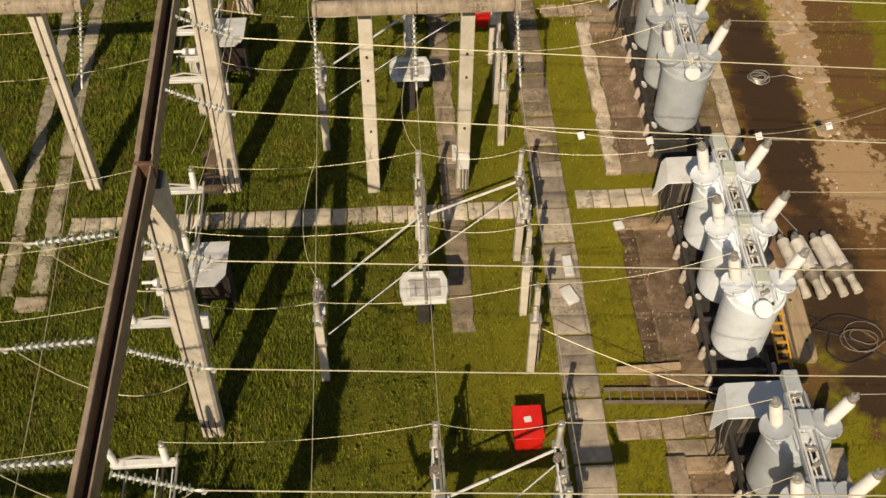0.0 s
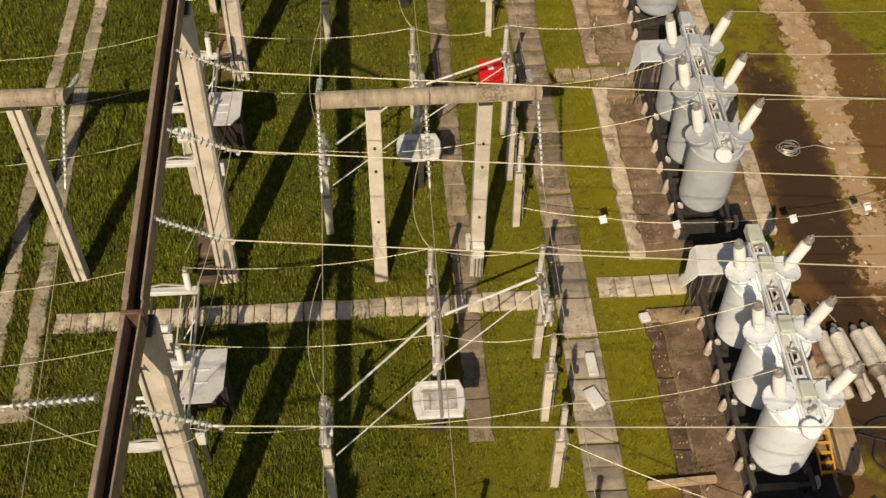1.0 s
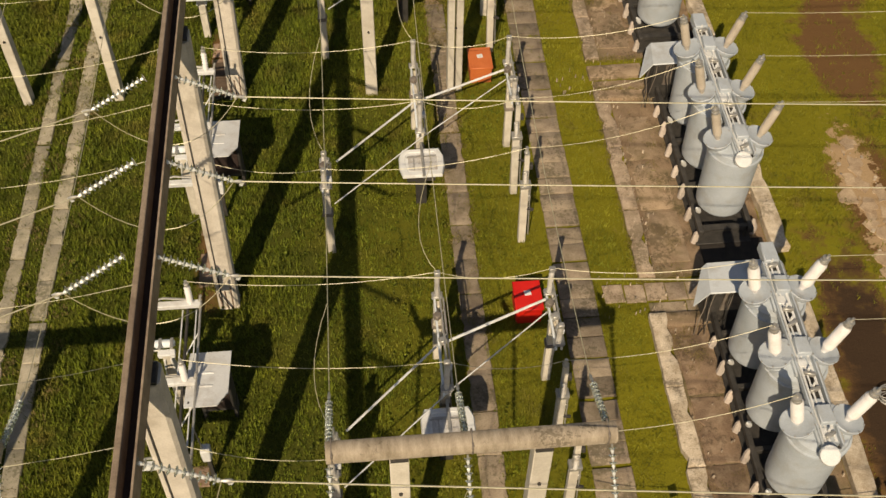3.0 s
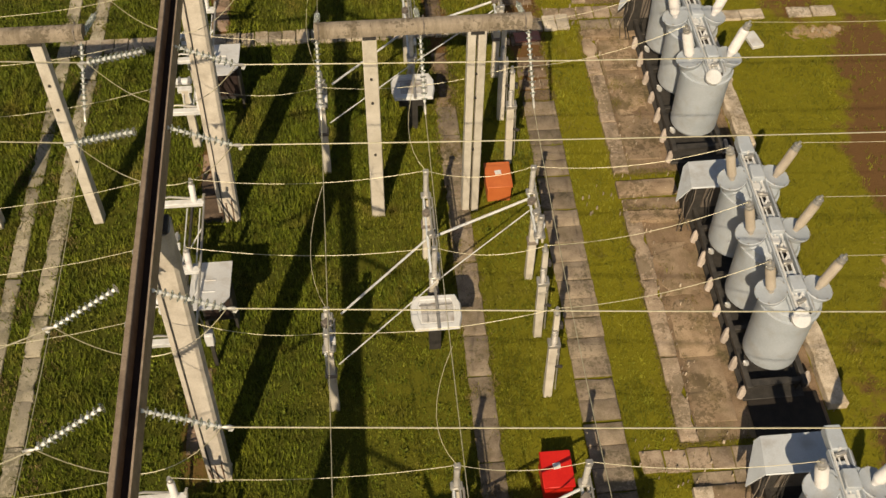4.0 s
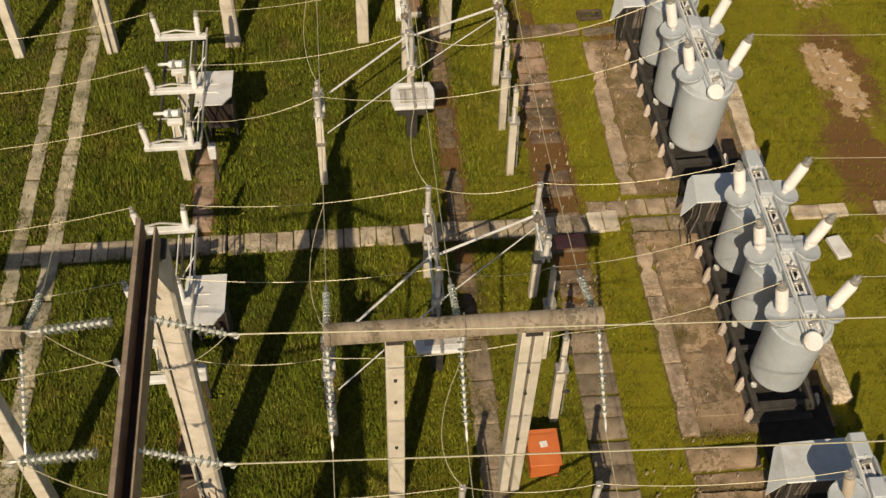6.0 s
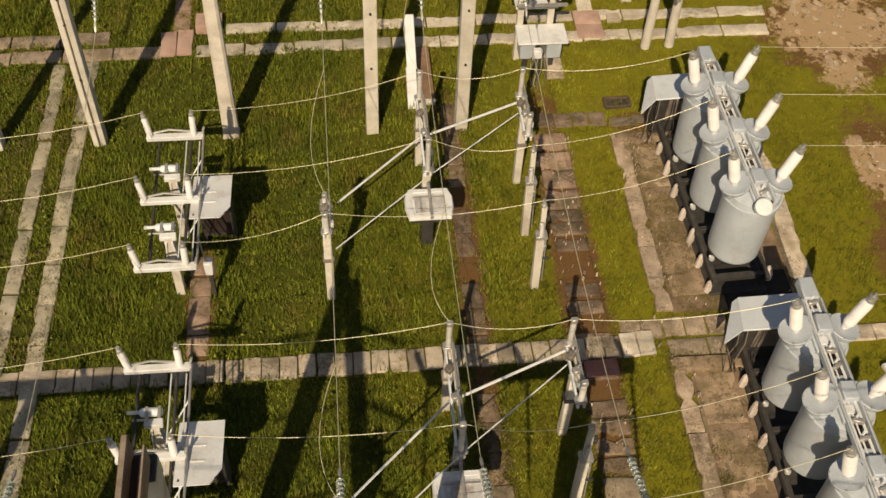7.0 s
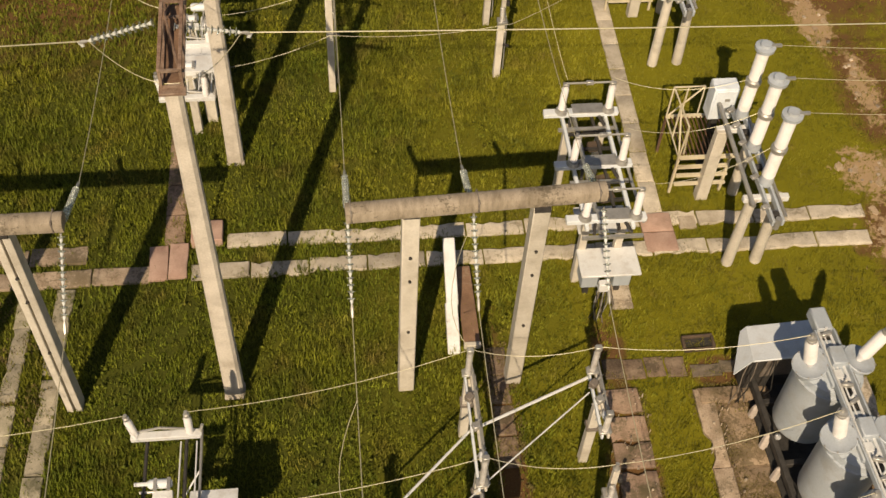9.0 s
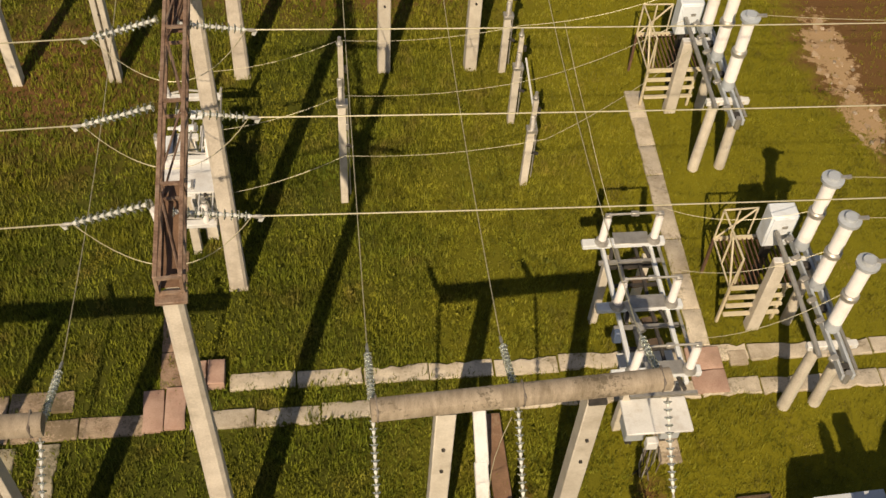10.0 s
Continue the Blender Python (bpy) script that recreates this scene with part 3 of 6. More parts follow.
SPAN_PHASES = [(COLUMN[0], (1.2, 2.8, 4.45)), (COLUMN[1], (1.25, 2.86, 4.48)), (COLUMN[2], (1.3, 2.90, 4.54)), (COLUMN[3], (1.25, 2.87, 4.53)), (23.54, (1.54, 3.1, 4.7)), (29.24, (1.2, 2.9, 4.5))]


def line_phase(y, drift, lift, left, reach_left, up):
    """Tension strings on the gantry, the line conductors beyond them, and the loop that joins them."""
    ends = []
    for side, x0, x1 in ((1, -2.84, -1.98), (-1, -3.26, -3.26 - reach_left)):
        if side < 0 and not reach_left:
            continue
        t = thing("insulator_string", (x0 - (0.03 * (y - 18.0) if lift and side > 0 else 0.028 * (y - 22.0) if lift else 0.0), y + (0.16 - (0.29 if lift else 0.0) if side > 0 else 0.1 + up) - 0.8 * lift, lift + (7.2 if side > 0 else 7.08)), "string of pale glass cap-and-pin insulator discs", "insulator", "gantry insulator strings")
        reach = (x1 - x0) * Vector((1.0, drift if side > 0 else left)).normalized()
        end = Vector((reach.x, reach.y, (-0.14 if lift else -0.40) if side > 0 else -0.28))
        string_discs(t, (0, 0, 0), end, 11, 0.064)
        part("clamp", one(lathe, end, end + Vector((0.13 * side, 0, -0.02)), [(0, 0.015), (0.3, 0.024), (0.7, 0.028), (1, 0.014)], 6), M_GALV, t)
        part("yoke", one(box, end + Vector((0.10 * side, 0, -0.05)), (0.05, 0.02, 0.10), (0, 25 * side, 0), bevel=0.004), M_BEAD, t)
        a = t.matrix_basis.translation + end
        far = Vector((34 * side, a.y + (35.8 * drift if side > 0 else -29.8 * left), a.z))
        w = thing("line_conductor", tuple(a), "taut bare aluminium line conductor overhead", "wire", "overhead line conductors")
        part("strand", one(tube, [p - a for p in sag(a, far, 0.3, 30)], 0.0095, 5), M_WIRE, w)
        ends.append(a)
    if reach_left:
        drop, run = "slack aluminium jumper loop under the beam", sag(ends[1], ends[0], 0.85, 16)
    else:
        drop, run = "slack aluminium jumper down to the disconnector", sag(ends[0], (-3.47, y + 0.2, 2.45), 0.35, 16)
    j = thing("jumper", tuple(run[0]), drop, "wire", "jumpers")
    part("strand", one(tube, [p - run[0] for p in run], 0.0065, 4), M_WIRE, j)


LEFT = [-0.12, 0.0, 0.40, -0.14, 0.0, 0.0]
REACH = [1.1, 0.0, 0.84, 0.9, 0.9, 0.9]  # length of the strings on the far side of each span; none on the second
UP = [0.3, 0.0, 0.2, 0.12, 0.0, 0.0]
DRIFT = [-0.052, -0.095, -0.07, -0.028, 0.0, 0.0]  # the conductors of each span fan out a little
for (start, offs), drift, left, reach, up in zip(SPAN_PHASES, DRIFT, LEFT, REACH, UP):
    for o in offs:
        line_phase(start + o, drift, 0.24 if start > 20 else 0.0, left, reach, up)


# ---- low portals that carry the busbars ----
def portal(y, x0, x1, legs, split=(), turn=0.0):
    t = thing("portal", ((x0 + x1) / 2, y, 0), "low portal frame, weathered concrete crossbar on pale concrete legs", "portal frame", "busbar portals")
    cx = (x0 + x1) / 2
    L = x1 - x0

    def bar(bm):
        n = 8
        prof = [(-0.125, -0.11), (0.125, -0.11), (0.14, 0.0), (0.115, 0.075), (0.06, 0.11), (-0.06, 0.11), (-0.115, 0.075), (-0.14, 0.0)]
        rings = [[bm.verts.new((-L / 2 + L * i / n, py, 5.0 + pz)) for py, pz in prof] for i in range(n + 1)]
        for a, b in zip(rings, rings[1:]):
            for i in range(8):
                bm.faces.new((a[i], a[(i + 1) % 8], b[(i + 1) % 8], b[i]))
        bm.faces.new(rings[0][::-1])
        bm.faces.new(rings[-1])

    beam = part("crossbar", made(bar), M_BEAM, t)
    beam.matrix_basis = pose(0, 0, 0, 0, 0, turn)  # laid a little askew on its legs
    for f in (0.02, 0.5, 0.97):
        part("strap", one(box, (-L / 2 + L * f, 0, 5.0), (0.03, 0.285, 0.225), bevel=0.01), M_CLAY, beam, "thin iron strap round the crossbar")
    for x in legs:
        if x in split:
            for dx in ((-0.095, 0.095) if x > -1 else (-0.075, 0.075)):
                part("leg", one(box, (x + dx - cx, 0, 2.42), (0.155 if x > -1 else 0.12, 0.26, 4.92), taper=0.92, bevel=0.012), M_POST, t, "twin concrete leg with a slot between the halves")
        else:
            part("leg", one(box, (x - cx, 0, 2.42), (0.28 if x > -1 else 0.22, 0.26, 4.92), taper=0.92, bevel=0.015), M_POST, t)
        part("leg_cap", one(box, (x - cx, 0, 4.86), (0.24, 0.30, 0.05)), M_SHADE, t)
        for z in (1.9, 3.3, 3.9):
            part("bolt", one(rod, (x - cx, -0.125, z), (x - cx, -0.16, z), 0.025, 6), M_SHADE, t)
    return t


LX0 = -9.6
LEFT_END = (-4.87, -5.16, -4.95, -4.87, -4.87)  # inner end of each western portal
LEFT_SHIFT = (0.0, 0.36, 0.28, 0.0, 0.0)
for i, y in enumerate(PORTAL):
    portal(y, -0.95, 2.88, (0.0, 1.92), (1.92,) if i == 2 else (), 2.8 if i == 3 else 0.0)
    inner = (-5.88, -6.05, -5.80, -5.76, -5.8)[i]
    portal(y + LEFT_SHIFT[i], LX0, LEFT_END[i], (inner, -7.85), (inner,) if i in (1, 3, 4) else ())

BUS_X = [-0.92, 0.9, 2.82, -4.92, -6.9, -8.9]


def bus_run(xa, ya, xb, yb, z=4.78):
    """A busbar span between two portals, with a tension string at each end."""
    ends = []
    for x, y, s in ((xa, ya, 1), (xb, yb, -1)):
        t = thing("insulator_string", (x, y + 0.13 * s, z + 0.1), "hanging string of pale glass insulator discs", "insulator", "portal insulator strings")
        part("shackle", one(rod, (0, 0, 0), (0, 0.03 * s, -0.06), 0.016, 6), M_GALV, t)
        end = Vector((0, 0.98 * s, -0.44 if s > 0 else -0.72))
        string_discs(t, (0, 0.02 * s, -0.04), end, 12, 0.056)
        part("clamp", one(lathe, end, end + end.normalized() * 0.2, [(0, 0.015), (0.3, 0.026), (0.8, 0.022), (1, 0.012)], 6), M_GALV, t)
        ends.append(Vector((x, y + 0.13 * s, z + 0.1)) + end + end.normalized() * 0.18)
    w = thing("busbar_wire", tuple(ends[0]), "flexible aluminium busbar wire between two portals", "wire", "busbar wires")
    part("strand", one(tube, [p - ends[0] for p in sag(ends[0], ends[1], 0.28, 24)], 0.0065, 4), M_WIRE, w)


for k in range(len(PORTAL) - 1):
    for x in BUS_X:
        if x > -3:
            bus_run(x, PORTAL[k], x, PORTAL[k + 1])
        else:
            bus_run(x + LEFT_END[k] + 4.87, PORTAL[k] + LEFT_SHIFT[k], x + LEFT_END[k + 1] + 4.87, PORTAL[k + 1] + LEFT_SHIFT[k + 1])


# ---- oil circuit breakers ----
PHASE = (1.58, 2.89, 4.20)
BUSHING = Vector((0.257, 0, 0.967)).normalized()


def oil_breaker(at, pale=False, tan=False):
    grey = M_FRESH if pale else M_GREY
    porcelain, slim = (M_PORCT, 0.082) if tan else (M_PORC, 0.098)
    t = thing("oil_circuit_breaker", (at[0], at[1], 0, 0, 0, at[2]), ("freshly painted pale" if pale else "grey enamelled") + " three-tank oil breaker with " + ("grey-tan" if tan else "white") + " bushings on steel frame", "circuit breaker", "oil breakers")
    for yc in PHASE:
        tank = part("tank", one(lathe, (0, yc, 0.42), (0, yc, 2.30), [(0, 0.30), (0.03, 0.42), (0.08, 0.49), (0.095, 0.497), (0.11, 0.499), (0.5, 0.51), (0.84, 0.52), (0.86, 0.52), (0.865, 0.555), (0.90, 0.555), (0.905, 0.52), (0.97, 0.50), (1.0, 0.40)], 28), grey, t, "round grey steel oil tank")
        for s in (-1, 1):
            ax = Vector((BUSHING.x * s, 0, BUSHING.z))
            foot = Vector((0.335 * s, yc, 2.10))
            part("turret", one(lathe, foot, foot + ax * 0.34, [(0, 0.22), (0.40, 0.205), (0.58, 0.235), (0.82, 0.275), (0.93, 0.283), (0.97, 0.272), (0.95, 0.25), (0.91, 0.14), (0.90, 0.02)], 20), grey, t, "flared grey bushing turret")
            knob = foot + ax * 0.30 + Vector((-0.20 * s, 0.19, 0.0))
            part("turret_knob", one(lathe, knob - ax * 0.08, knob + ax * 0.06, [(0, 0.07), (0.2, 0.10), (0.8, 0.10), (1, 0.07)], 12), grey, t)
            for k in range(8):
                a = 2 * math.pi * (k + 0.5) / 8
                bolt = foot + ax * 0.325 + Vector((0.262 * math.cos(a), 0.262 * math.sin(a), -0.262 * math.cos(a) * BUSHING.x * s))
                part("bolt", one(rod, bolt - ax * 0.012, bolt + ax * 0.014, 0.016, 5), M_GALV, t)
            b0 = foot + ax * 0.17
            bush = part("bushing", one(lathe, b0, b0 + ax * 0.89, [(0, 0.03), (0.14, 0.045), (0.31, slim * 0.98)] + [(0.32 + 0.63 * f, r) for f, r in ribbed(13, slim, slim * 1.1, 0.0)] + [(1, 0.07)], 14), porcelain, t, "grey-tan ribbed porcelain bushing" if tan else "white ribbed porcelain bushing")
            part("terminal_cap", one(lathe, b0 + ax * 0.88, b0 + ax * 1.08, [(0, 0.08), (0.2, 0.08), (0.24, 0.055), (0.4, 0.055), (0.44, 0.075), (0.6, 0.075), (0.64, 0.03), (1, 0.025)], 10), M_GALV, bush, "grey metal terminal cap")
        # lid between the turrets
        part("lid", one(box, (0, yc, 2.33), (0.34, 0.86, 0.14), bevel=0.03), grey, t)
        # drain valve and lift bracket at the side
        part("valve", one(lathe, (-0.50, yc - 0.3, 0.55), (-0.62, yc - 0.38, 0.78), [(0, 0.04), (0.5, 0.06), (1, 0.02)], 8), M_WHITE, t)
    # mechanism along the top: boxes over the tanks, open linkage between rails
    boxmat = M_MINT if pale else grey
    part("duct", one(box, (0.03, 4.98, 2.40), (0.27, 0.44, 0.20), bevel=0.02), boxmat, t, "sheet-metal mechanism box")
    for k, yc in enumerate((1.66, 2.97, 4.26)):
        part("mechanism_box", one(box, (0.05, yc, 2.43 + 0.01 * k), (0.25, 0.34, 0.15), (0, 2, 1.5 - 1.5 * k), bevel=0.018), boxmat, t, "sheet-metal mechanism box")
        part("mechanism_lid", one(box, (-0.02, yc - 0.30, 2.415), (0.15, 0.16, 0.03), (0, 6, 4), bevel=0.006), M_WHITE, t)
    for x in (-0.13, 0.19):
        part("rail", one(box, (x, 2.95, 2.39), (0.03, 3.7, 0.12), bevel=0.006), grey, t)
    part("rail", one(box, (0.25, 3.0, 2.34), (0.025, 3.6, 0.06), bevel=0.006), M_GALV, t)
    # near-black sheet paints the shade in the gap between the rails
    part("rail_web", one(box, (0.03, 2.95, 2.325), (0.30, 3.7, 0.02)), M_SHADE, t, "dark sheet for the shaded gap under the linkage")
    for x, r in ((-0.07, 0.022), (0.0, 0.016), (0.11, 0.024)):
        part("linkage_rod", one(rod, (x, 1.2, 2.41), (x, 4.8, 2.41), r, 6), M_WHITE, t)
    for yc, turn in ((1.30, 25), (2.14, 15), (2.44, -20), (3.45, 30), (3.74, -10), (4.7, 15)):
        part("crank", one(box, (0.03, yc, 2.435), (0.19, 0.06, 0.09), (0, 0, turn), bevel=0.01), M_GALV, t)
        part("crank_pin", one(rod, (0.02, yc + 0.07, 2.38), (0.03, yc + 0.07, 2.52), 0.024, 8), M_WHITE, t)
    part("breather_disc", one(lathe, (-0.08, 1.0, 2.33), (-0.08, 0.93, 2.47), [(0, 0.11), (0.3, 0.16), (0.9, 0.165), (1, 0.145)], 20), M_WHITE if not pale else grey, t, "round pale inspection cover")
    part("cover_arm", one(rod, (-0.06, 1.35, 2.32), (-0.08, 1.0, 2.38), 0.06, 8), grey, t)
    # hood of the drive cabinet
    # near-black block gives the shade of the open space below the hood
    cab = part("drive_cabinet", one(box, (-0.20, 5.42, 0.62), (0.95, 0.52, 1.10), bevel=0.02), M_SHADE, t, "drive cabinet under a pale hood, coloured dark for shade")

    def hood(bm):
        # roof plate with a sloping flank
        pts = [(-0.77, 5.04, 1.24), (0.46, 5.02, 1.26), (0.46, 5.74, 1.26), (-0.68, 5.74, 1.24), (-1.04, 5.02, 0.88), (-0.76, 5.73, 1.12)]
        up = [bm.verts.new(p) for p in pts]
        dn = [bm.verts.new((p[0] + 0.02, p[1], p[2] - 0.025)) for p in pts]
        for q in ((0, 1, 2, 3), (0, 3, 5, 4)):
            bm.faces.new([up[i] for i in q])
            bm.faces.new([dn[i] for i in q][::-1])
        for a, b in ((0, 1), (1, 2), (2, 3), (3, 5), (5, 4), (4, 0)):
            bm.faces.new((up[a], up[b], dn[b], dn[a]))

    part("hood", made(hood), M_HOOD if not pale else M_WHITE, cab, "pale sheet-metal hood with a sloping side")
    part("hood_rim", one(rod, (-0.77, 5.035, 1.232), (0.46, 5.015, 1.252), 0.018, 6), M_GREYW, cab, "pale folded rim")
    part("inner_panel", one(box, (-0.12, 5.13, 0.80), (0.62, 0.03, 0.62), (4, 0, 0), bevel=0.006), M_CLAY, cab, "grey-brown inner panel")
    sway = random.Random(int(at[1] * 10) + 400)
    for k in range(6):
        x = -0.86 + 0.05 * k + (0.25 if k > 3 else 0.0)
        part("control_cable", one(tube, [(x + 0.05, 5.06, 1.16), (x + sway.uniform(-0.06, 0.04), 4.97, 0.9), (x + sway.uniform(-0.10, 0.06), 4.90 + sway.uniform(-0.06, 0.06), 0.5), (x + sway.uniform(-0.12, 0.10), 4.92, 0.03)], 0.011, 5), M_BLACK if k % 3 else M_CLAY, cab, "control cable")
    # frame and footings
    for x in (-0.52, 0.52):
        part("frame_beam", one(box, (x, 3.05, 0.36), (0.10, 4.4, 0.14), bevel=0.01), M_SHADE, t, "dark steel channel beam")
    # dark sheet added for the ground shadow beneath the tanks
    part("drip_bed", one(box, (0.0, 3.05, 0.05), (1.16, 4.5, 0.06), bevel=0.01), M_SHADE, t, "black sheet standing in for ground shadow under the tanks")
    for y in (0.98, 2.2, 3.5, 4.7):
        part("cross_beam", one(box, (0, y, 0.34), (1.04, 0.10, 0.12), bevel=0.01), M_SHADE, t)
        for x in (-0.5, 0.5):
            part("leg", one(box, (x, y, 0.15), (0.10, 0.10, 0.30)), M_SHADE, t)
    for i in range(7):
        part("pile_head", one(lathe, (-0.60, 0.92 + 0.62 * i, 0.0), (-0.57, 0.96 + 0.62 * i, 0.30 + 0.05 * (i % 3)), [(0, 0.08), (0.55, 0.068), (0.85, 0.055), (0.95, 0.042), (1, 0.02)], 7), M_PILE, t, "small pinkish concrete pile head")
    for i in range(2):
        part("pile_head", one(lathe, (0.66, 1.1 + 3 * i, 0.0), (0.64, 1.1 + 3 * i, 0.40), [(0, 0.10), (0.45, 0.105), (0.75, 0.07), (1, 0.03)], 10), M_PILE, t)
    part("front_plate", one(box, (-0.12, 0.95, 0.42), (0.7, 0.14, 0.03)), M_SHADE, t)
    return t


for i, at in enumerate(BREAKER):
    oil_breaker(at, i == 1, i == 3)


def bushing_top(i, k, s):
    x, y, turn = BREAKER[i]
    tip = Vector((0.335 * s, PHASE[k], 2.10)) + Vector((BUSHING.x * s, 0, BUSHING.z)) * 1.22
    return pose(x, y, 0, 0, 0, turn) @ tip


# ---- bay disconnectors on concrete posts ----
def support_post(x, y, h, w=0.17, label="slim pale concrete support post with a bolted fitting", lean=0.0, arms=False):
    t = thing("support_post", (x, y, 0, 0, lean, 0), label, "post", "support posts")
    part("shaft", one(box, (0, 0, h * 0.33 - 0.02), (w, w * 0.9, h * 0.66), taper=0.93, bevel=0.012), M_POST, t)
    part("collar", one(box, (0.01, -0.01, h * 0.66), (w + 0.06, w + 0.03, 0.09), bevel=0.01), M_GALV, t)
    part("upper_shaft", one(box, (0.01, 0, h * 0.83), (w * 0.66, w * 0.66, h * 0.34), taper=0.85, bevel=0.01), M_POST, t)
    part("drive_rod", one(rod, (0.12, -0.05, 0.25), (0.10, -0.05, h * 0.66), 0.014, 6), M_GALV, t)
    part("crank_arm", one(box, (0.13, -0.06, h * 0.40), (0.14, 0.05, 0.06), (0, 25, 0), bevel=0.008), M_SHADE, t)
    part("side_insulator", one(lathe, (-0.02, -0.13, h * 0.70), (-0.02, -0.13, h * 0.70 + 0.34), ribbed(5, 0.030, 0.042), 10), M_PORCG, t, "small pale insulator")
    part("clamp", one(box, (0.09, 0, h * 0.52), (0.07, 0.12, 0.16), bevel=0.01), M_GALV, t)
    part("bracket", one(box, (-0.02, -0.09, h * 0.80), (0.10, 0.05, 0.22), bevel=0.01), M_GALV, t)
    part("bracket", one(box, (0.10, 0.0, h * 0.86), (0.06, 0.10, 0.12), bevel=0.01), M_SHADE, t)
    if arms:
        for z in (h - 0.05, h - 0.75):
            part("arm", one(rod, (0, 0, z), (0.42, 0.02, z), 0.022, 6), M_WHITE, t, "pale steel side arm")
        part("contact_rod", one(rod, (0.36, 0.02, h - 0.85), (0.34, 0.02, h + 0.35), 0.018, 6), M_GALV, t)
        part("arm_insulator", one(lathe, (0.17, 0.02, h - 0.75), (0.17, 0.02, h - 0.1), ribbed(7, 0.035, 0.055), 10), M_PORCD, t, "grey post insulator")
        part("switch_blade", one(box, (0.13, -0.05, h * 0.45), (0.09, 0.07, h * 0.42), bevel=0.01), M_POST, t)
    part("cap", one(lathe, (0, 0, h - 0.02), (0, 0, h + 0.16), [(0, 0.05), (0.3, 0.06), (0.5, 0.035), (1, 0.03)], 8), M_GALV, t)
    return t


def switch_pole(x, y, near, far, z, top_near, top_far, legs):
    """One pole of the busbar disconnector: concrete legs, a beam along y, a support insulator at each end and the blade gear."""
    t = thing("switch_pole", (x, y, 0), "busbar disconnector pole with pale insulators on a concrete post", "disconnector", "busbar disconnector poles")
    for ly in legs:
        part("leg", one(box, (0, ly, z / 2 - 0.03), (0.16, 0.15, z), taper=0.92, bevel=0.012), M_POST, t, "pale concrete post")
        part("leg_collar", one(box, (0.0, ly, z * 0.62), (0.21, 0.19, 0.09), bevel=0.01), M_CLAY, t)
    n = far - near
    for dx in (-0.05, 0.05):
        part("beam", one(box, (dx, (near + far) / 2, z), (0.04, n + 0.2, 0.09), bevel=0.008), M_POST if dx > 0 else M_GREYW, t, "pale steel channel beam")
    for ly, zt in ((near, top_near), (far, top_far)):
        part("support_insulator", one(lathe, (0, ly, z + 0.03), (0, ly, zt - 0.04), ribbed(6, 0.048, 0.056), 10), M_PORCG, t, "pale support insulator")
        part("insulator_foot", one(box, (0, ly, z + 0.05), (0.20, 0.14, 0.06), bevel=0.01), M_GALV, t)
        part("terminal", one(box, (0, ly, zt), (0.11, 0.09, 0.10), bevel=0.012), M_GALV, t)
    part("blade", one(rod, (0.03, near + 0.05, z + 0.42), (0.03, far - 0.05, z + 0.40), 0.016, 6), M_GALV, t, "thin metal switch blade")
    for k in range(3):
        ly = near + n * (0.22 + 0.27 * k)
        part("gear_block", one(box, (0.07 - 0.05 * k, ly, z + 0.08), (0.13, 0.12, 0.12), (0, 0, 20 * k), bevel=0.012), (M_WHITE, M_GALV, M_CLAY)[k], t)
        part("lever", one(rod, (-0.09, ly, z - 0.05), (0.11, ly + 0.08, z + 0.2), 0.014, 5), M_GALV, t)
    part("shaft", one(rod, (0.11, near, z - 0.02), (0.11, far, z - 0.02), 0.02, 6), M_GALV, t)
    return t


def tray(y):
    """White drive box with rounded corners on its post in the middle of the bay."""
    t = thing("drive_box", (0.9, y, 0), "white enamelled drive box lid, rust-stained, on a stand coloured as shaded", "drive box", "bay drive boxes")

    def lid(bm):
        ring = [(-0.46, 0.16), (-0.46, -0.12), (-0.40, -0.37), (0.40, -0.37), (0.46, -0.12), (0.46, 0.16), (0.38, 0.37), (-0.38, 0.37)]
        rows = [[bm.verts.new((px * k, py * k, z)) for px, py in ring] for k, z in ((1.0, 1.36), (1.0, 1.40), (0.95, 1.432), (0.74, 1.432), (0.72, 1.418))]
        for p, q in zip(rows, rows[1:]):
            for i in range(8):
                bm.faces.new((p[i], p[(i + 1) % 8], q[(i + 1) % 8], q[i]))
        bm.faces.new(rows[0][::-1])
        bm.faces.new(rows[-1])

    part("lid", made(lid), M_WHITE, t)
    part("panel", one(box, (0.02, -0.02, 1.423), (0.58, 0.42, 0.012)), M_PORCD if round(y) % 3 == 0 else M_GRIME, t, "grimy inspection panel")
    part("rib", one(box, (0.0, 0.14, 1.428), (0.60, 0.03, 0.02)), M_GALV, t)
    part("rib", one(box, (-0.16, -0.05, 1.432), (0.025, 0.36, 0.015)), M_GALV, t)
    # body and foot are coloured near black for the shade below the lid
    part("body", one(box, (0, 0.22, 1.02), (0.60, 0.24, 0.62), bevel=0.02), M_SHADE, t)
    part("foot", one(box, (0, 0.22, 0.36), (0.22, 0.2, 0.74)), M_SHADE, t)
    part("stem", one(box, (0.02, 0.05, 1.45), (0.05, 0.9, 0.05)), M_GALV, t)
    return t


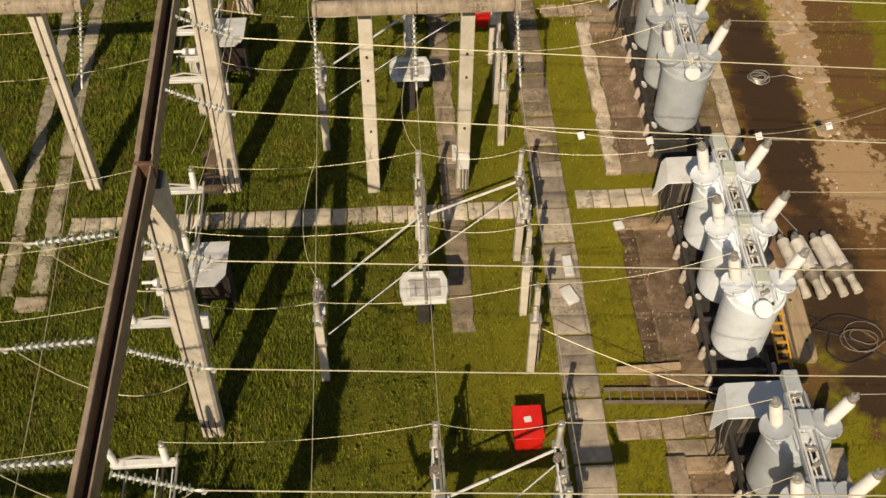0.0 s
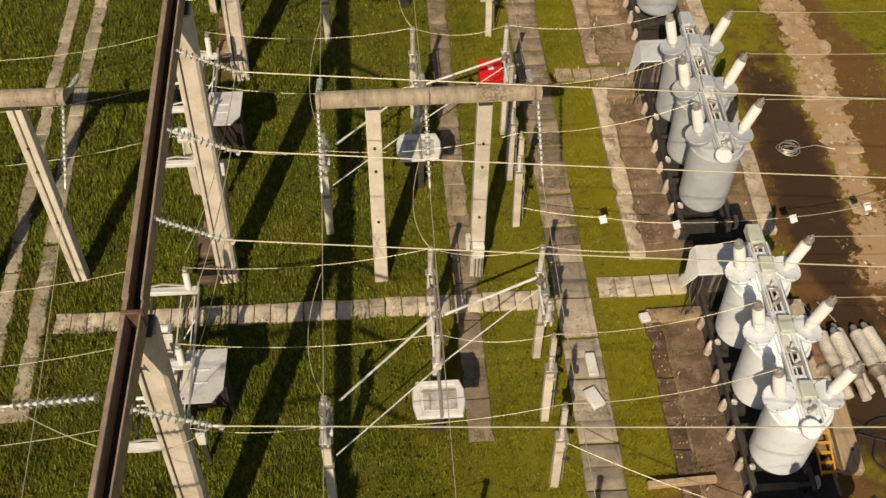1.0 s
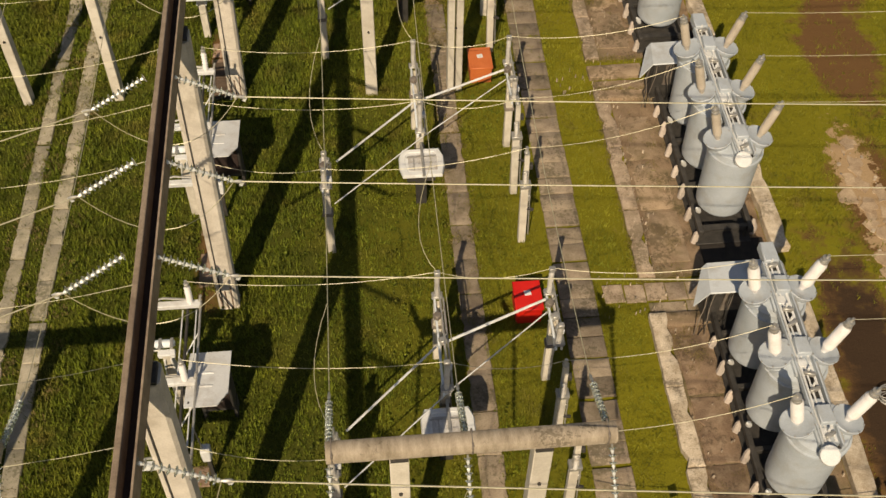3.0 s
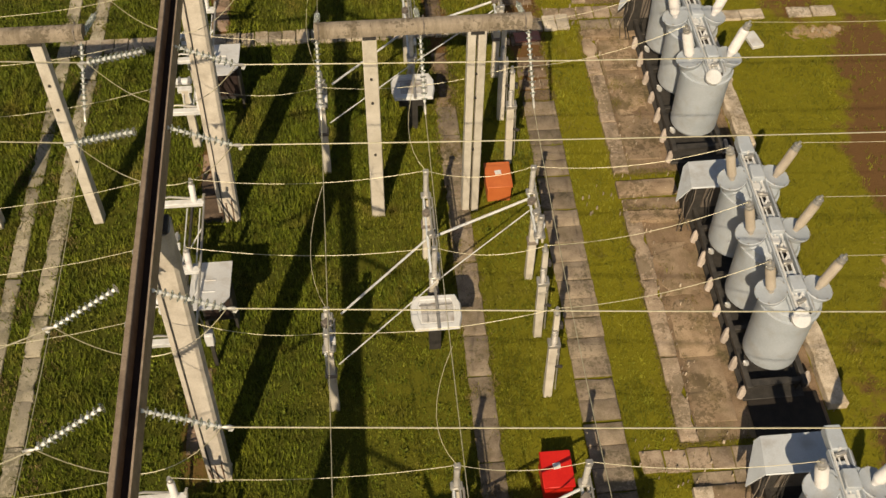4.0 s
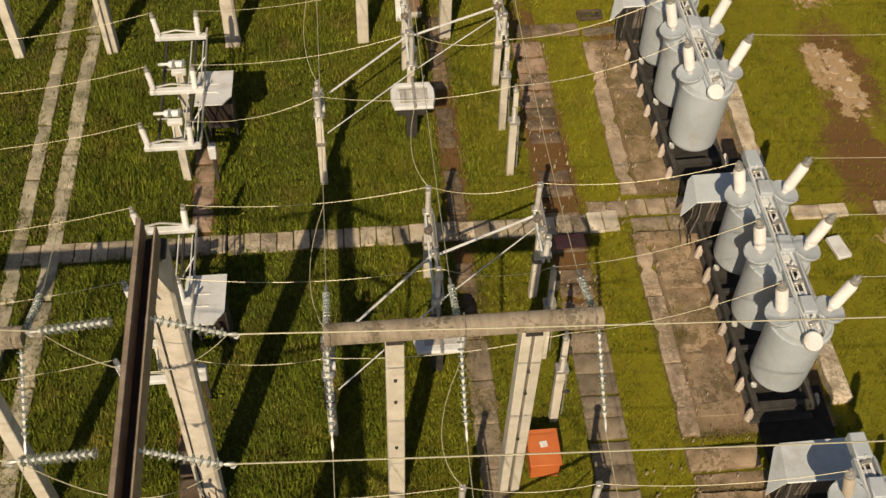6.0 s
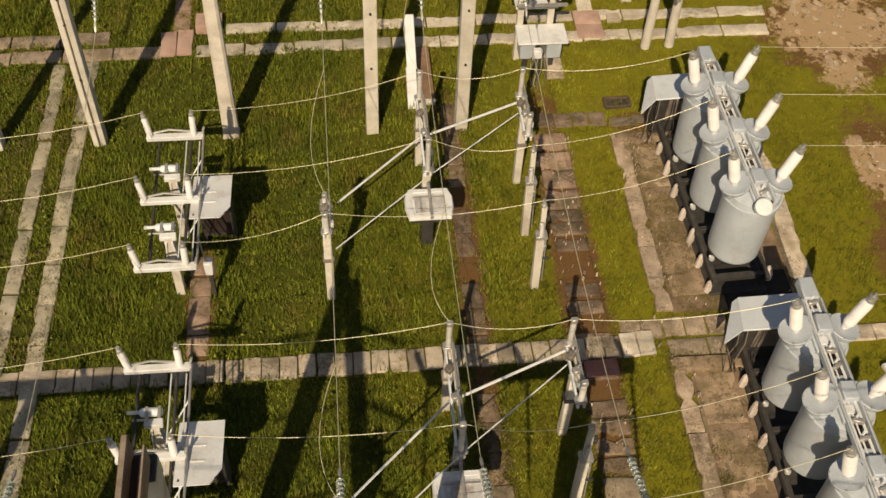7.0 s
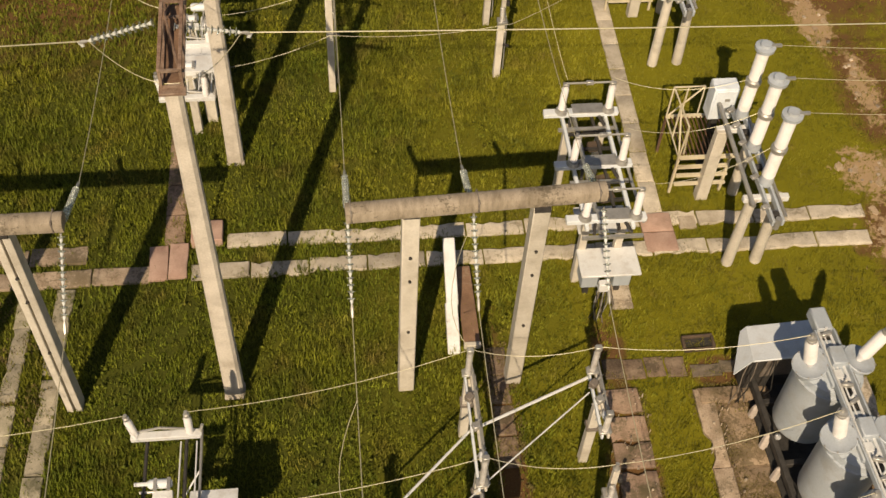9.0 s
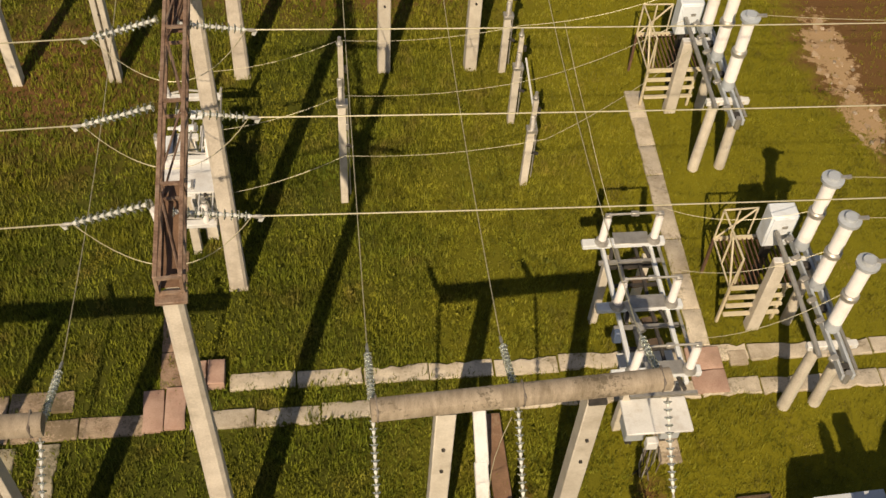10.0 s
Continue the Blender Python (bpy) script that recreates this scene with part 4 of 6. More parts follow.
for i, y in enumerate(BAY):
    if i == 0:
        support_post(2.89, y, 2.35)
    switch_pole(-1.03, y + 0.02, 0.0, 0.68, 1.95, 2.46, 2.2, (0.03,))
    for k, dy in enumerate((0.02, 1.36)):
        support_post(2.89, y + dy, 2.62 if i < 5 else 2.40, 0.16, lean=-1.2)
    switch_pole(2.91, y, 2.25, 3.34, 1.88, 2.45, 2.6, (2.76,))
    switch_pole(0.91, y, 1.57, 3.52, 1.75, 2.6, 2.46, (1.75, 3.40))
    tray(y + 1.06)
    rl = thing("linkage_pipe", (2.86, y + 3.34, 1.72), "white painted steel linkage pipe running diagonally between posts", "pipe", "linkage pipes")
    part("tube", one(rod, (0, 0, 0), (-1.88, -0.74, -0.06), 0.026, 8), M_WHITE, rl)
    rl = thing("linkage_pipe", (0.88, y + 2.58, 1.67), "white painted steel linkage pipe running diagonally between posts", "pipe", "linkage pipes")
    part("tube", one(rod, (0, 0, 0), (-1.68, -1.62, 0.02), 0.022, 8), M_WHITE, rl)
    rl = thing("linkage_pipe", (2.86, y + 3.1, 1.66), "thin steel linkage rod running diagonally between posts", "pipe", "linkage pipes")
    part("tube", one(rod, (0, 0, 0), (-1.84, -1.37, -0.15), 0.013, 6), M_WHITE, rl)
    part("tube", one(rod, (-1.84, -1.37, -0.15), (-3.74, -3.05, -0.2), 0.013, 6), M_WHITE, rl)


# ---- line disconnectors beside the gantry ----
def line_disconnector(y):
    t = thing("line_disconnector", (-3.85, y, 0), "three-pole disconnector with white post insulators on a pale steel frame", "disconnector", "line disconnectors")
    for k, dy in enumerate((-0.37, 1.18, 2.8)):
        bar = part("crossbar", one(box, (0, dy, 1.78), (1.08, 0.13, 0.10), bevel=0.012), M_WHITE, t, "white painted steel crossbar")
        for x in (-0.46, 0.36):
            lean = -0.05 if x < 0 else 0.02
            part("post_insulator", one(lathe, (x, dy, 1.83), (x + lean, dy, 2.34), ribbed(6, 0.046, 0.064), 10), M_PORC, t, "white post insulator")
            part("terminal", one(lathe, (x + lean, dy, 2.34), (x + lean, dy, 2.46), [(0, 0.05), (0.4, 0.05), (0.5, 0.03), (1, 0.03)], 8), M_GALV, t)
        part("blade", one(tube, [(-0.44, dy + 0.04, 1.86), (-0.1, dy + 0.06, 1.92), (0.34, dy + 0.04, 1.87)], 0.022, 6), M_GALV, t, "pale metal switch blade")
        part("crank", one(rod, (0.5, dy, 1.74), (0.56, dy + 0.05, 1.96), 0.025, 6), M_GALV, t)
    for x in (-0.30, 0.30):
        part("rail", one(rod, (x, -0.4, 1.70), (x, 2.85, 1.70), 0.028, 6), M_SHADE, t, "dark steel pipe rail")
    part("shaft", one(rod, (0.54, -0.4, 1.80), (0.54, 2.85, 1.80), 0.022, 6), M_GALV, t)
    for dy in (0.42, 1.85):
        part("leg", one(box, (-0.02, dy, 0.83), (0.17, 0.15, 1.70), taper=0.92, bevel=0.012), M_POST, t)
        part("leg_head", one(box, (-0.02, dy, 1.66), (0.30, 0.13, 0.10), bevel=0.01), M_WHITE, t)
        part("drum", one(lathe, (-0.24, dy + 0.16, 1.74), (0.12, dy + 0.16, 1.74), [(0, 0.05), (0.1, 0.075), (0.9, 0.075), (1, 0.05)], 12), M_GREYW, t, "pale horizontal gear drum")
        part("drum_stub", one(rod, (-0.44, dy + 0.17, 1.74), (-0.24, dy + 0.17, 1.74), 0.032, 8), M_WHITE, t)
        part("drum_stub", one(rod, (-0.36, dy + 0.05, 1.70), (-0.14, dy + 0.05, 1.70), 0.022, 6), M_GALV, t)
        for dx, turn in ((-0.09, 6), (0.07, -4)):
            part("cheek_plate", one(box, (dx, dy - 0.02, 1.30), (0.03, 0.17, 0.62), (0, turn, 0), bevel=0.006), M_WHITE, t)
        part("pull_rod", one(rod, (0.16, dy - 0.1, 1.40), (0.54, dy + 0.32, 1.80), 0.014, 6), M_WHITE, t)
        for dx in (-0.12, 0.08):
            part("clamp", one(box, (dx, dy + 0.12, 1.80), (0.05, 0.20, 0.05)), M_GALV, t)
    for x, z in ((0.20, 1.74), (0.44, 1.72)):
        part("thin_rod", one(rod, (x, -0.35, z), (x + 0.02, 2.7, z), 0.013, 6), M_WHITE, t)
    part("motor", one(box, (0.62, 0.25, 0.95), (0.16, 0.18, 0.34), bevel=0.02), M_WHITE, t)
    part("motor_stand", one(box, (0.62, 0.28, 0.38), (0.07, 0.07, 0.80)), M_SHADE, t)
    part("motor_shaft", one(rod, (0.58, 0.25, 1.1), (0.54, 0.25, 1.80), 0.016, 6), M_GALV, t)
    return t


BOX_Y = [-9.85, -3.85, 2.75, 8.47, 14.5, 19.8]
GATE_Y = [-10.2, -4.25, 2.1, 8.2, 13.85, 19.1]  # line disconnector of each bay
for i, y in enumerate(BAY):
    line_disconnector(GATE_Y[i])
    t = thing("control_cabinet", (-3.14, BOX_Y[i], 0), "white outdoor control cabinet with a chamfered roof sheet", "cabinet", "control cabinets")

    def roof(bm):
        outline = [(-0.35, 0.0), (0.20, 0.0), (0.37, 0.28), (0.37, 1.24), (-0.35, 1.24)]
        lo = [bm.verts.new((x, yy, 1.78 - 0.20 * yy)) for x, yy in outline]
        hi = [bm.verts.new((x, yy, 1.81 - 0.20 * yy)) for x, yy in outline]
        bm.faces.new(lo[::-1])
        bm.faces.new(hi)
        for a in range(5):
            b = (a + 1) % 5
            bm.faces.new((lo[a], lo[b], hi[b], hi[a]))

    part("roof", made(roof), M_WHITE, t, "white sloping sheet-metal roof with a cut corner")
    # body and door carry the roof's shade in their colour
    part("body", one(box, (0.0, 0.95, 0.90), (0.60, 0.40, 1.06), bevel=0.02), M_SHADE, t, "steel switch cabinet coloured dark for shade under its roof")
    part("door", one(box, (0.0, 0.74, 0.92), (0.50, 0.02, 0.86), bevel=0.005), M_SHADESTEEL, t)
    for dx in (-0.28, 0.28):
        part("bracket", one(rod, (dx, 0.08, 1.80), (dx, 0.76, 1.35), 0.018, 6), M_SHADE, t)
        part("leg", one(box, (dx, 0.95, 0.19), (0.06, 0.30, 0.40)), M_SHADE, t)
    part("rib", one(box, (-0.05, 0.75, 1.664), (0.30, 0.03, 0.02), (-11.3, 0, 0)), M_WHITE, t)
    part("rib", one(box, (-0.05, 0.45, 1.724), (0.30, 0.03, 0.02), (-11.3, 0, 0)), M_WHITE, t)


# ---- low wiring of each bay, from disconnector to breaker ----
def low_wire(pts, drop, r=0.0058, label="thin slack aluminium connection wire", group="bay connections"):
    a = Vector(pts[0])
    run = []
    for p, q in zip(pts, pts[1:]):
        s = sag(p, q, drop, 10)
        run += s if not run else s[1:]
    w = thing("connection_wire", tuple(a), label, "wire", group)
    part("strand", one(tube, [p - a for p in run], r, 4), M_WIRE, w)


for i, y in enumerate(BAY):
    rows = [GATE_Y[i] + d for d in (-0.37, 1.18, 2.8)]
    top = 2.76 if i < 5 else 2.54
    via = (
        [(-1.03, y + 0.02, 2.5), (2.84, y + 0.02, top)],
        [(0.91, y + 1.57, 2.64), (2.84, y + 1.36, top)],
        [(0.91, y + 3.52, 2.5), (2.91, y + 3.34, 2.64)],
    )
    for k in range(3):
        start = (-3.47, rows[k], 2.45)
        low_wire([start, *via[k], tuple(bushing_top(i, k, -1))], 0.24)
        if k < 2 and PORTAL[0] + 1.5 < y < PORTAL[3]:
            bx = BUS_X[k]
            tip = [(-1.03, y + 0.70, 2.25), (0.91, y + 3.52, 2.5)][k]
            a, c = Vector((bx, tip[1] + 1.0, 4.28)), Vector(tip)
            bend = Vector((bx - 0.55, tip[1] + 0.5, 2.9))
            low_wire([tuple((1 - u) ** 2 * a + 2 * u * (1 - u) * bend + u * u * c) for u in (v / 8 for v in range(9))], 0.0, 0.0055)
        low_wire([(-4.36, rows[k], 2.45), (-13.5, rows[k] + 0.3, 2.7), (-26, rows[k] + 0.3, 2.7)], 0.8)
        low_wire([tuple(bushing_top(i, k, 1)), (20.0, BREAKER[i][1] + 1.7 + 1.31 * k, 3.6)], 0.35)

# ---- paving: cable trench covers, walkways, breaker pads ----
def worn_slab(sx, sy, h, rnd, rag=0.012):
    """A slab with an uneven outline and chipped upper edges."""
    bm = bmesh.new()
    ring = []
    corners = [(-0.5, -0.5), (0.5, -0.5), (0.5, 0.5), (-0.5, 0.5)]
    for (ax, ay), (bx, by) in zip(corners, corners[1:] + corners[:1]):
        long = sx if ay == by else sy
        n = max(3, min(9, round(long / 0.16))) if rag > 0.02 else 3
        for k in range(n):
            px, py = ax + (bx - ax) * k / n, ay + (by - ay) * k / n
            cut = rnd.uniform(0.0, 0.3) * rag + (rnd.uniform(0.8, 2.0) * rag if rnd.random() < 0.13 and k else 0.0)
            flank = abs(px) > 0.49 if sy > sx else abs(py) > 0.49
            inx = (cut if sy > sx or k else 0.004) * (1 if px > 0 else -1) if abs(px) > 0.49 else 0.0
            iny = (cut if sx > sy or k else 0.004) * (1 if py > 0 else -1) if abs(py) > 0.49 else 0.0
            if not flank:
                inx, iny = inx * 0.25, iny * 0.25
            ring.append((px * sx - inx, py * sy - iny))
    m = len(ring)
    low = [bm.verts.new((x, y, -h / 2)) for x, y in ring]
    mid = [bm.verts.new((x, y, h / 2 - 0.014)) for x, y in ring]
    top = []
    for x, y in ring:
        c = rnd.uniform(0.008, 0.022) if rnd.random() > 0.15 else rnd.uniform(0.03, 0.06)
        top.append(bm.verts.new((x * (1 - 2 * c / sx), y * (1 - 2 * c / sy), h / 2 + rnd.uniform(-0.003, 0.003))))
    for a, b in ((low, mid), (mid, top)):
        for k in range(m):
            bm.faces.new((a[k], a[(k + 1) % m], b[(k + 1) % m], b[k]))
    bm.faces.new(top)
    return bm


def row_of_slabs(name, label, x0, x1, y0, y1, along, step, mat, h=0.07, gap=0.018, jitter=0.02, skip=(), kind="structure", piece="slab", lift=0.0, seed=1, rag=0.012, turn=0.0):
    """Separate slabs laid one after the other along x or y."""
    rnd = random.Random(seed)
    t = thing(name, (x0, y0, 0, 0, 0, turn), label, "paving", kind=kind)
    length = (x1 - x0) if along == "x" else (y1 - y0)
    n = max(1, round(length / step))
    d = length / n
    wide = (y1 - y0) if along == "x" else (x1 - x0)
    shapes = []
    for v in range(4):
        sx, sy = (d - gap, wide) if along == "x" else (wide, d - gap)
        shapes.append(mesh_of(piece, worn_slab(sx, sy, h, rnd, rag), mat))
    for i in range(n):
        if i in skip:
            continue
        ob = new(piece, shapes[rnd.randrange(4)])
        ob.parent = t
        c = d * (i + 0.5)
        j = lambda: rnd.uniform(-jitter, jitter)
        x, y = (c, wide / 2) if along == "x" else (wide / 2, c)
        ob.matrix_basis = pose(x + j() * 0.3, y + j(), h / 2 - 0.02 + lift + rnd.uniform(0, 0.012), rnd.uniform(-0.8, 0.8), rnd.uniform(-0.8, 0.8), rnd.uniform(-1.3, 1.3))
    return t


ROWS_XY = []  # paved rectangles, kept free of grass


def paved(*args, **kw):
    x0, x1, y0, y1 = args[2:6]
    n = 8 if kw.get("turn") else 1
    for k in range(n):
        ya, yb = y0 + (y1 - y0) * k / n, y0 + (y1 - y0) * (k + 1) / n
        slip = -math.sin(radians(kw.get("turn", 0.0))) * ((ya + yb) / 2 - y0)
        ROWS_XY.append((x0 + slip, x1 + slip, ya, yb))
    return row_of_slabs(*args, **kw)


paved("cable_trench", "row of pale concrete cable trench covers across the grass", -6.45, 3.3, -1.02, -0.56, "x", 0.33, M_SLAB_PALE, seed=2)
paved("cable_trench", "row of pale concrete cable trench covers beside the breaker", 4.35, 6.2, -0.82, -0.32, "x", 0.37, M_SLAB_PALE, seed=3)
paved("cable_trench", "row of pale concrete cable trench covers across the grass", -7.0, 4.3, 17.40, 17.88, "x", 0.33, M_SLAB, seed=4)
paved("pavement", "pair of larger pale concrete slabs", 4.3, 4.95, 17.40, 17.92, "x", 0.33, M_SLAB_PALE, lift=0.03, seed=5)
paved("cable_trench", "broken pale concrete trench covers", 8.6, 11.6, 17.45, 17.8, "x", 0.6, M_KERB, skip=(2,), seed=6)
paved("cable_trench", "long concrete trench edge slabs", -3.9, 9.6, 26.18, 26.54, "x", 1.15, M_SLAB_PALE, seed=7, gap=0.025, jitter=0.03, rag=0.03)
paved("cable_trench", "brown concrete trench edge slabs", -12.5, -4.62, 26.12, 26.52, "x", 1.1, M_KERB_BROWN, seed=217, gap=0.025, jitter=0.03, rag=0.03)
paved("cable_trench", "brown concrete trench edge slabs", -12.5, -5.85, 26.66, 27.08, "x", 1.1, M_KERB_BROWN, seed=207, gap=0.03, jitter=0.03, rag=0.03)
paved("pavement", "strip of pinkish slabs leading off the trench crossing", -4.44, -4.04, 27.02, 30.1, "y", 0.85, M_SLAB_RED, seed=208, rag=0.03)
paved("pavement", "raised pinkish concrete slabs beside the column", -3.92, -3.30, 26.96, 27.46, "x", 0.31, M_SLAB_PINK, seed=209, h=0.24, jitter=0.01)
paved("cable_trench", "long concrete trench edge slabs", -3.25, 9.7, 26.90, 27.24, "x", 1.2, M_SLAB_PALE, seed=8, gap=0.03, jitter=0.03, rag=0.03)
paved("pavement", "pinkish concrete cover slabs across the trench", -4.70, -3.95, 26.18, 27.0, "x", 0.37, M_SLAB_PINK, lift=0.05, seed=9)
paved("pavement", "raised pinkish concrete slabs at the path crossing", 4.98, 5.62, 26.22, 27.2, "y", 0.49, M_SLAB_PINK, lift=0.04, seed=10)
for x0, n, step, wide in ((-7.63, 11, 0.8, 0.31), (-6.97, 12, 0.98, 0.34)):
    paved("cable_trench", "pale concrete trench edge slabs partly overgrown", x0, x0 + wide, -2.55, 6.0, "y", step, M_SLAB_MOSS, seed=n, jitter=0.05, rag=0.028, gap=0.010)
    paved("cable_trench", "pale concrete trench edge slabs partly overgrown", x0, x0 + wide, 6.0, 26.1, "y", step, M_SLAB_MOSS, seed=n + 300, jitter=0.05, rag=0.028, gap=0.010, turn=-1.75)
paved("cable_trench", "brown weathered trench covers sunk in the grass", 1.45, 1.92, -3.9, 15.0, "y", 0.9, M_SLAB_DARK, seed=13, lift=-0.01, rag=0.03, gap=0.012)
paved("cable_trench", "brown broken trench covers almost lost in the grass", 1.48, 1.86, 15.0, 24.3, "y", 0.62, M_SLAB_OLD, seed=213, lift=-0.02, rag=0.06, gap=0.03, skip=(3, 7, 10))
paved("pavement", "walkway of weathered grey concrete slabs", 3.45, 4.17, -14.0, 0.6, "y", 0.47, M_SLAB_GREY, seed=14, jitter=0.035)
paved("pavement", "walkway of weathered grey-brown concrete slabs", 3.45, 4.17, 0.6, 15.0, "y", 0.47, M_SLAB_DARK, seed=114, jitter=0.035)
paved("pavement", "walkway of dark cracked mossy slabs", 3.47, 4.15, 15.0, 21.1, "y", 0.38, M_SLAB_OLD, seed=115, jitter=0.05, gap=0.05, rag=0.05, skip=(4, 8, 11, 12), lift=-0.012)
paved("pavement", "walkway of reddish brown slabs", 3.47, 4.15, 21.1, 23.2, "y", 0.52, M_SLAB_RED, seed=116, jitter=0.04, gap=0.03, rag=0.04)
paved("pavement", "narrow path of grey concrete planks", 5.13, 5.50, 27.25, 34.0, "y", 0.9, M_SLAB_PALE, seed=15, turn=-0.9)
paved("pavement", "single long concrete plank", 4.04, 4.44, 24.95, 26.15, "y", 1.2, M_KERB, seed=16)

paved("pavement", "pale concrete slabs at the end of the trench", -7.25, -6.6, -2.95, -2.58, "x", 0.7, M_SLAB, seed=17)
paved("pavement", "pale concrete slab beside the trench", -8.3, -7.68, -2.4, -1.45, "x", 0.7, M_SLAB, seed=18)

paved("pavement", "row of sunken brown slabs at the end of the walkway", 3.6, 5.15, 23.42, 23.84, "x", 0.4, M_SLAB_OLD, seed=19, h=0.05)
paved("pavement", "pale broken slabs beside the last breaker bed", 5.2, 6.35, 23.42, 23.68, "x", 0.5, M_SLAB_DARK, seed=119, h=0.05, jitter=0.05)
for k, (ya, yb) in enumerate(((18.0, 20.3), (12.9, 14.4), (6.6, 8.4), (0.9, 2.6))):
    paved("pavement", "strip of pinkish brown slabs sunk in the grass", -3.72, -3.30, ya, yb, "y", 0.45, M_SLAB_RED, seed=130 + k, h=0.05, jitter=0.04, skip=(2,) if k else ())
PADS = [(-11.9, -6.9), (-5.4, -1.2), (0.12, 5.2), (6.1, 11.55), (12.65, 17.3), (18.35, 23.1)]
for i, (a, b) in enumerate(PADS):
    ROWS_XY.append((5.2, 8.35, a, b))
    bm = bmesh.new()
    box(bm, (6.72, (a + b) / 2, 0.0), (2.5, b - a, 0.05))
    tagged(part("breaker_pad", bm, M_PAD), "brown earth and oil-stained concrete bed under a breaker", "pad", kind="structure")
    if i:
        # black strip for the shadow behind the drive cabinet of the breaker before this one
        y0 = BREAKER[i - 1][1] + 5.78
        strip = bmesh.new()
        box(strip, (7.22, (y0 + a + 0.85) / 2, 0.035), (1.35, a + 0.85 - y0, 0.06), bevel=0.01)
        tagged(part("gravel_bed", strip, M_SHADOW_BED), "black strip painted as shadow between two breaker beds", "gravel", kind="structure")
        ROWS_XY.append((6.55, 7.9, y0, a + 0.85))
    row_of_slabs("kerb", "worn pale concrete kerb of the breaker bed", 5.12, 5.47, a, b, "y", 1.6 if i != 1 else 0.55, (M_KERB_BROWN, M_KERB_DIRT, M_KERB, M_KERB_BROWN, M_KERB_BROWN, M_KERB_BROWN)[i], h=0.16 if i in (0, 2) else 0.09, seed=20 + i, piece="kerbstone", jitter=0.03, rag=0.06)
    row_of_slabs("kerb", "broad worn concrete kerb of the breaker bed", 7.98, 8.36, a + 0.45, b, "y", 2.4, M_KERB, h=0.22, seed=30 + i, piece="kerbstone", jitter=0.03, rag=0.03)
    row_of_slabs("kerb", "worn concrete end kerb of the breaker bed", 5.2, 6.5, b - 0.32, b, "x", 1.3, M_PADSLAB, h=0.12, seed=40 + i, piece="kerbstone", rag=0.03)
    r0 = a if i != 1 else -5.9
    if i == 4:
        paved("pavement", "single long worn slab between two breaker beds", 5.1, 6.4, r0 - 0.70, r0 - 0.28, "x", 1.3, M_PADSLAB, seed=54, h=0.12, rag=0.03)
        paved("pavement", "sunken worn slab between two breaker beds", 5.15, 6.5, r0 - 1.09, r0 - 0.72, "x", 1.35, M_PADSLAB, seed=154, h=0.05, rag=0.03)
    elif i != 2:
        paved("pavement", "row of worn mossy slabs between two breaker beds", 4.35, 6.45, r0 - 0.56, r0 - 0.12, "x", 0.42, M_KERB_BROWN, seed=50 + i, h=0.05)
        paved("pavement", "row of worn mossy slabs between two breaker beds", 5.2, 6.7, r0 - 1.0, r0 - 0.6, "x", 0.75, M_SLAB_DARK, seed=56 + i, h=0.05)
    for k, yy in enumerate((0.35, 1.75, 3.2)):
        row_of_slabs("pavement", "large worn brown slabs of the breaker bed", 5.52, 6.3, a + yy, min(a + yy + 1.40, b - 0.35), "y", 1.41, M_PADSLAB if i > 2 else M_PADDARK, h=0.05, gap=0.03, seed=60 + 3 * i + k, lift=0.005 if i < 3 else -0.006, rag=0.07)


# ---- loose things ----
def fire_box(x, y, mat, label, sx=0.5, sy=0.64):
    t = thing("fire_sand_box", (x, y, 0), label, "sand box")
    part("body", one(box, (0, 0, 0.22), (sx, sy, 0.45), bevel=0.015), mat, t)
    lid = part("lid", one(box, (0, 0, 0.47), (sx + 0.05, sy + 0.05, 0.05), (3, 0, 0), bevel=0.012), mat, t)
    part("label_plate", one(box, (0.0, 0.05, 0.502), (0.13, 0.11, 0.012), (3, 0, 8)), M_WHITE, lid, "small white label plate")


fire_box(2.66, -6.25, M_RED, "bright red steel fire sand box with a white plate")
fire_box(2.76, 5.54, M_RED, "bright red steel fire sand box with a white plate")
fire_box(2.56, 12.42, M_ORANGE, "faded orange steel fire sand box with a white plate")


def junction_box(x, y):
    t = thing("junction_box", (x, y, 0), "small white junction box with cables on a portal leg", "junction box")
    part("case", one(box, (0, -0.22, 1.0), (0.24, 0.16, 0.36), bevel=0.015), M_WHITE, t)
    part("side_case", one(box, (-0.2, -0.16, 1.2), (0.10, 0.10, 0.42), bevel=0.015), M_WHITE, t)
    for dx in (-0.05, 0.02, 0.08):
        part("conduit", one(rod, (dx, -0.2, 0.0), (dx, -0.2, 0.85), 0.015, 5), M_GALV, t)


junction_box(1.92, 0.0)


def loose_slab(x, y, sx, sy, turn, label="loose white slab lying on the walkway"):
    t = thing("loose_slab", (x, y, 0.06, 0, 0, turn), label, "slab")
    part("body", one(box, (0, 0, 0.05), (sx, sy, 0.09), bevel=0.012), M_WHITE, t)


loose_slab(3.93, -2.44, 0.20, 0.50, 2)
loose_slab(3.86, -3.18, 0.26, 0.42, 24)
loose_slab(5.15, -1.42, 0.2, 0.2, 10, "small pale block on the kerb")
loose_slab(9.25, 16.6, 0.3, 0.55, 12, "pale loose concrete block on the grass")

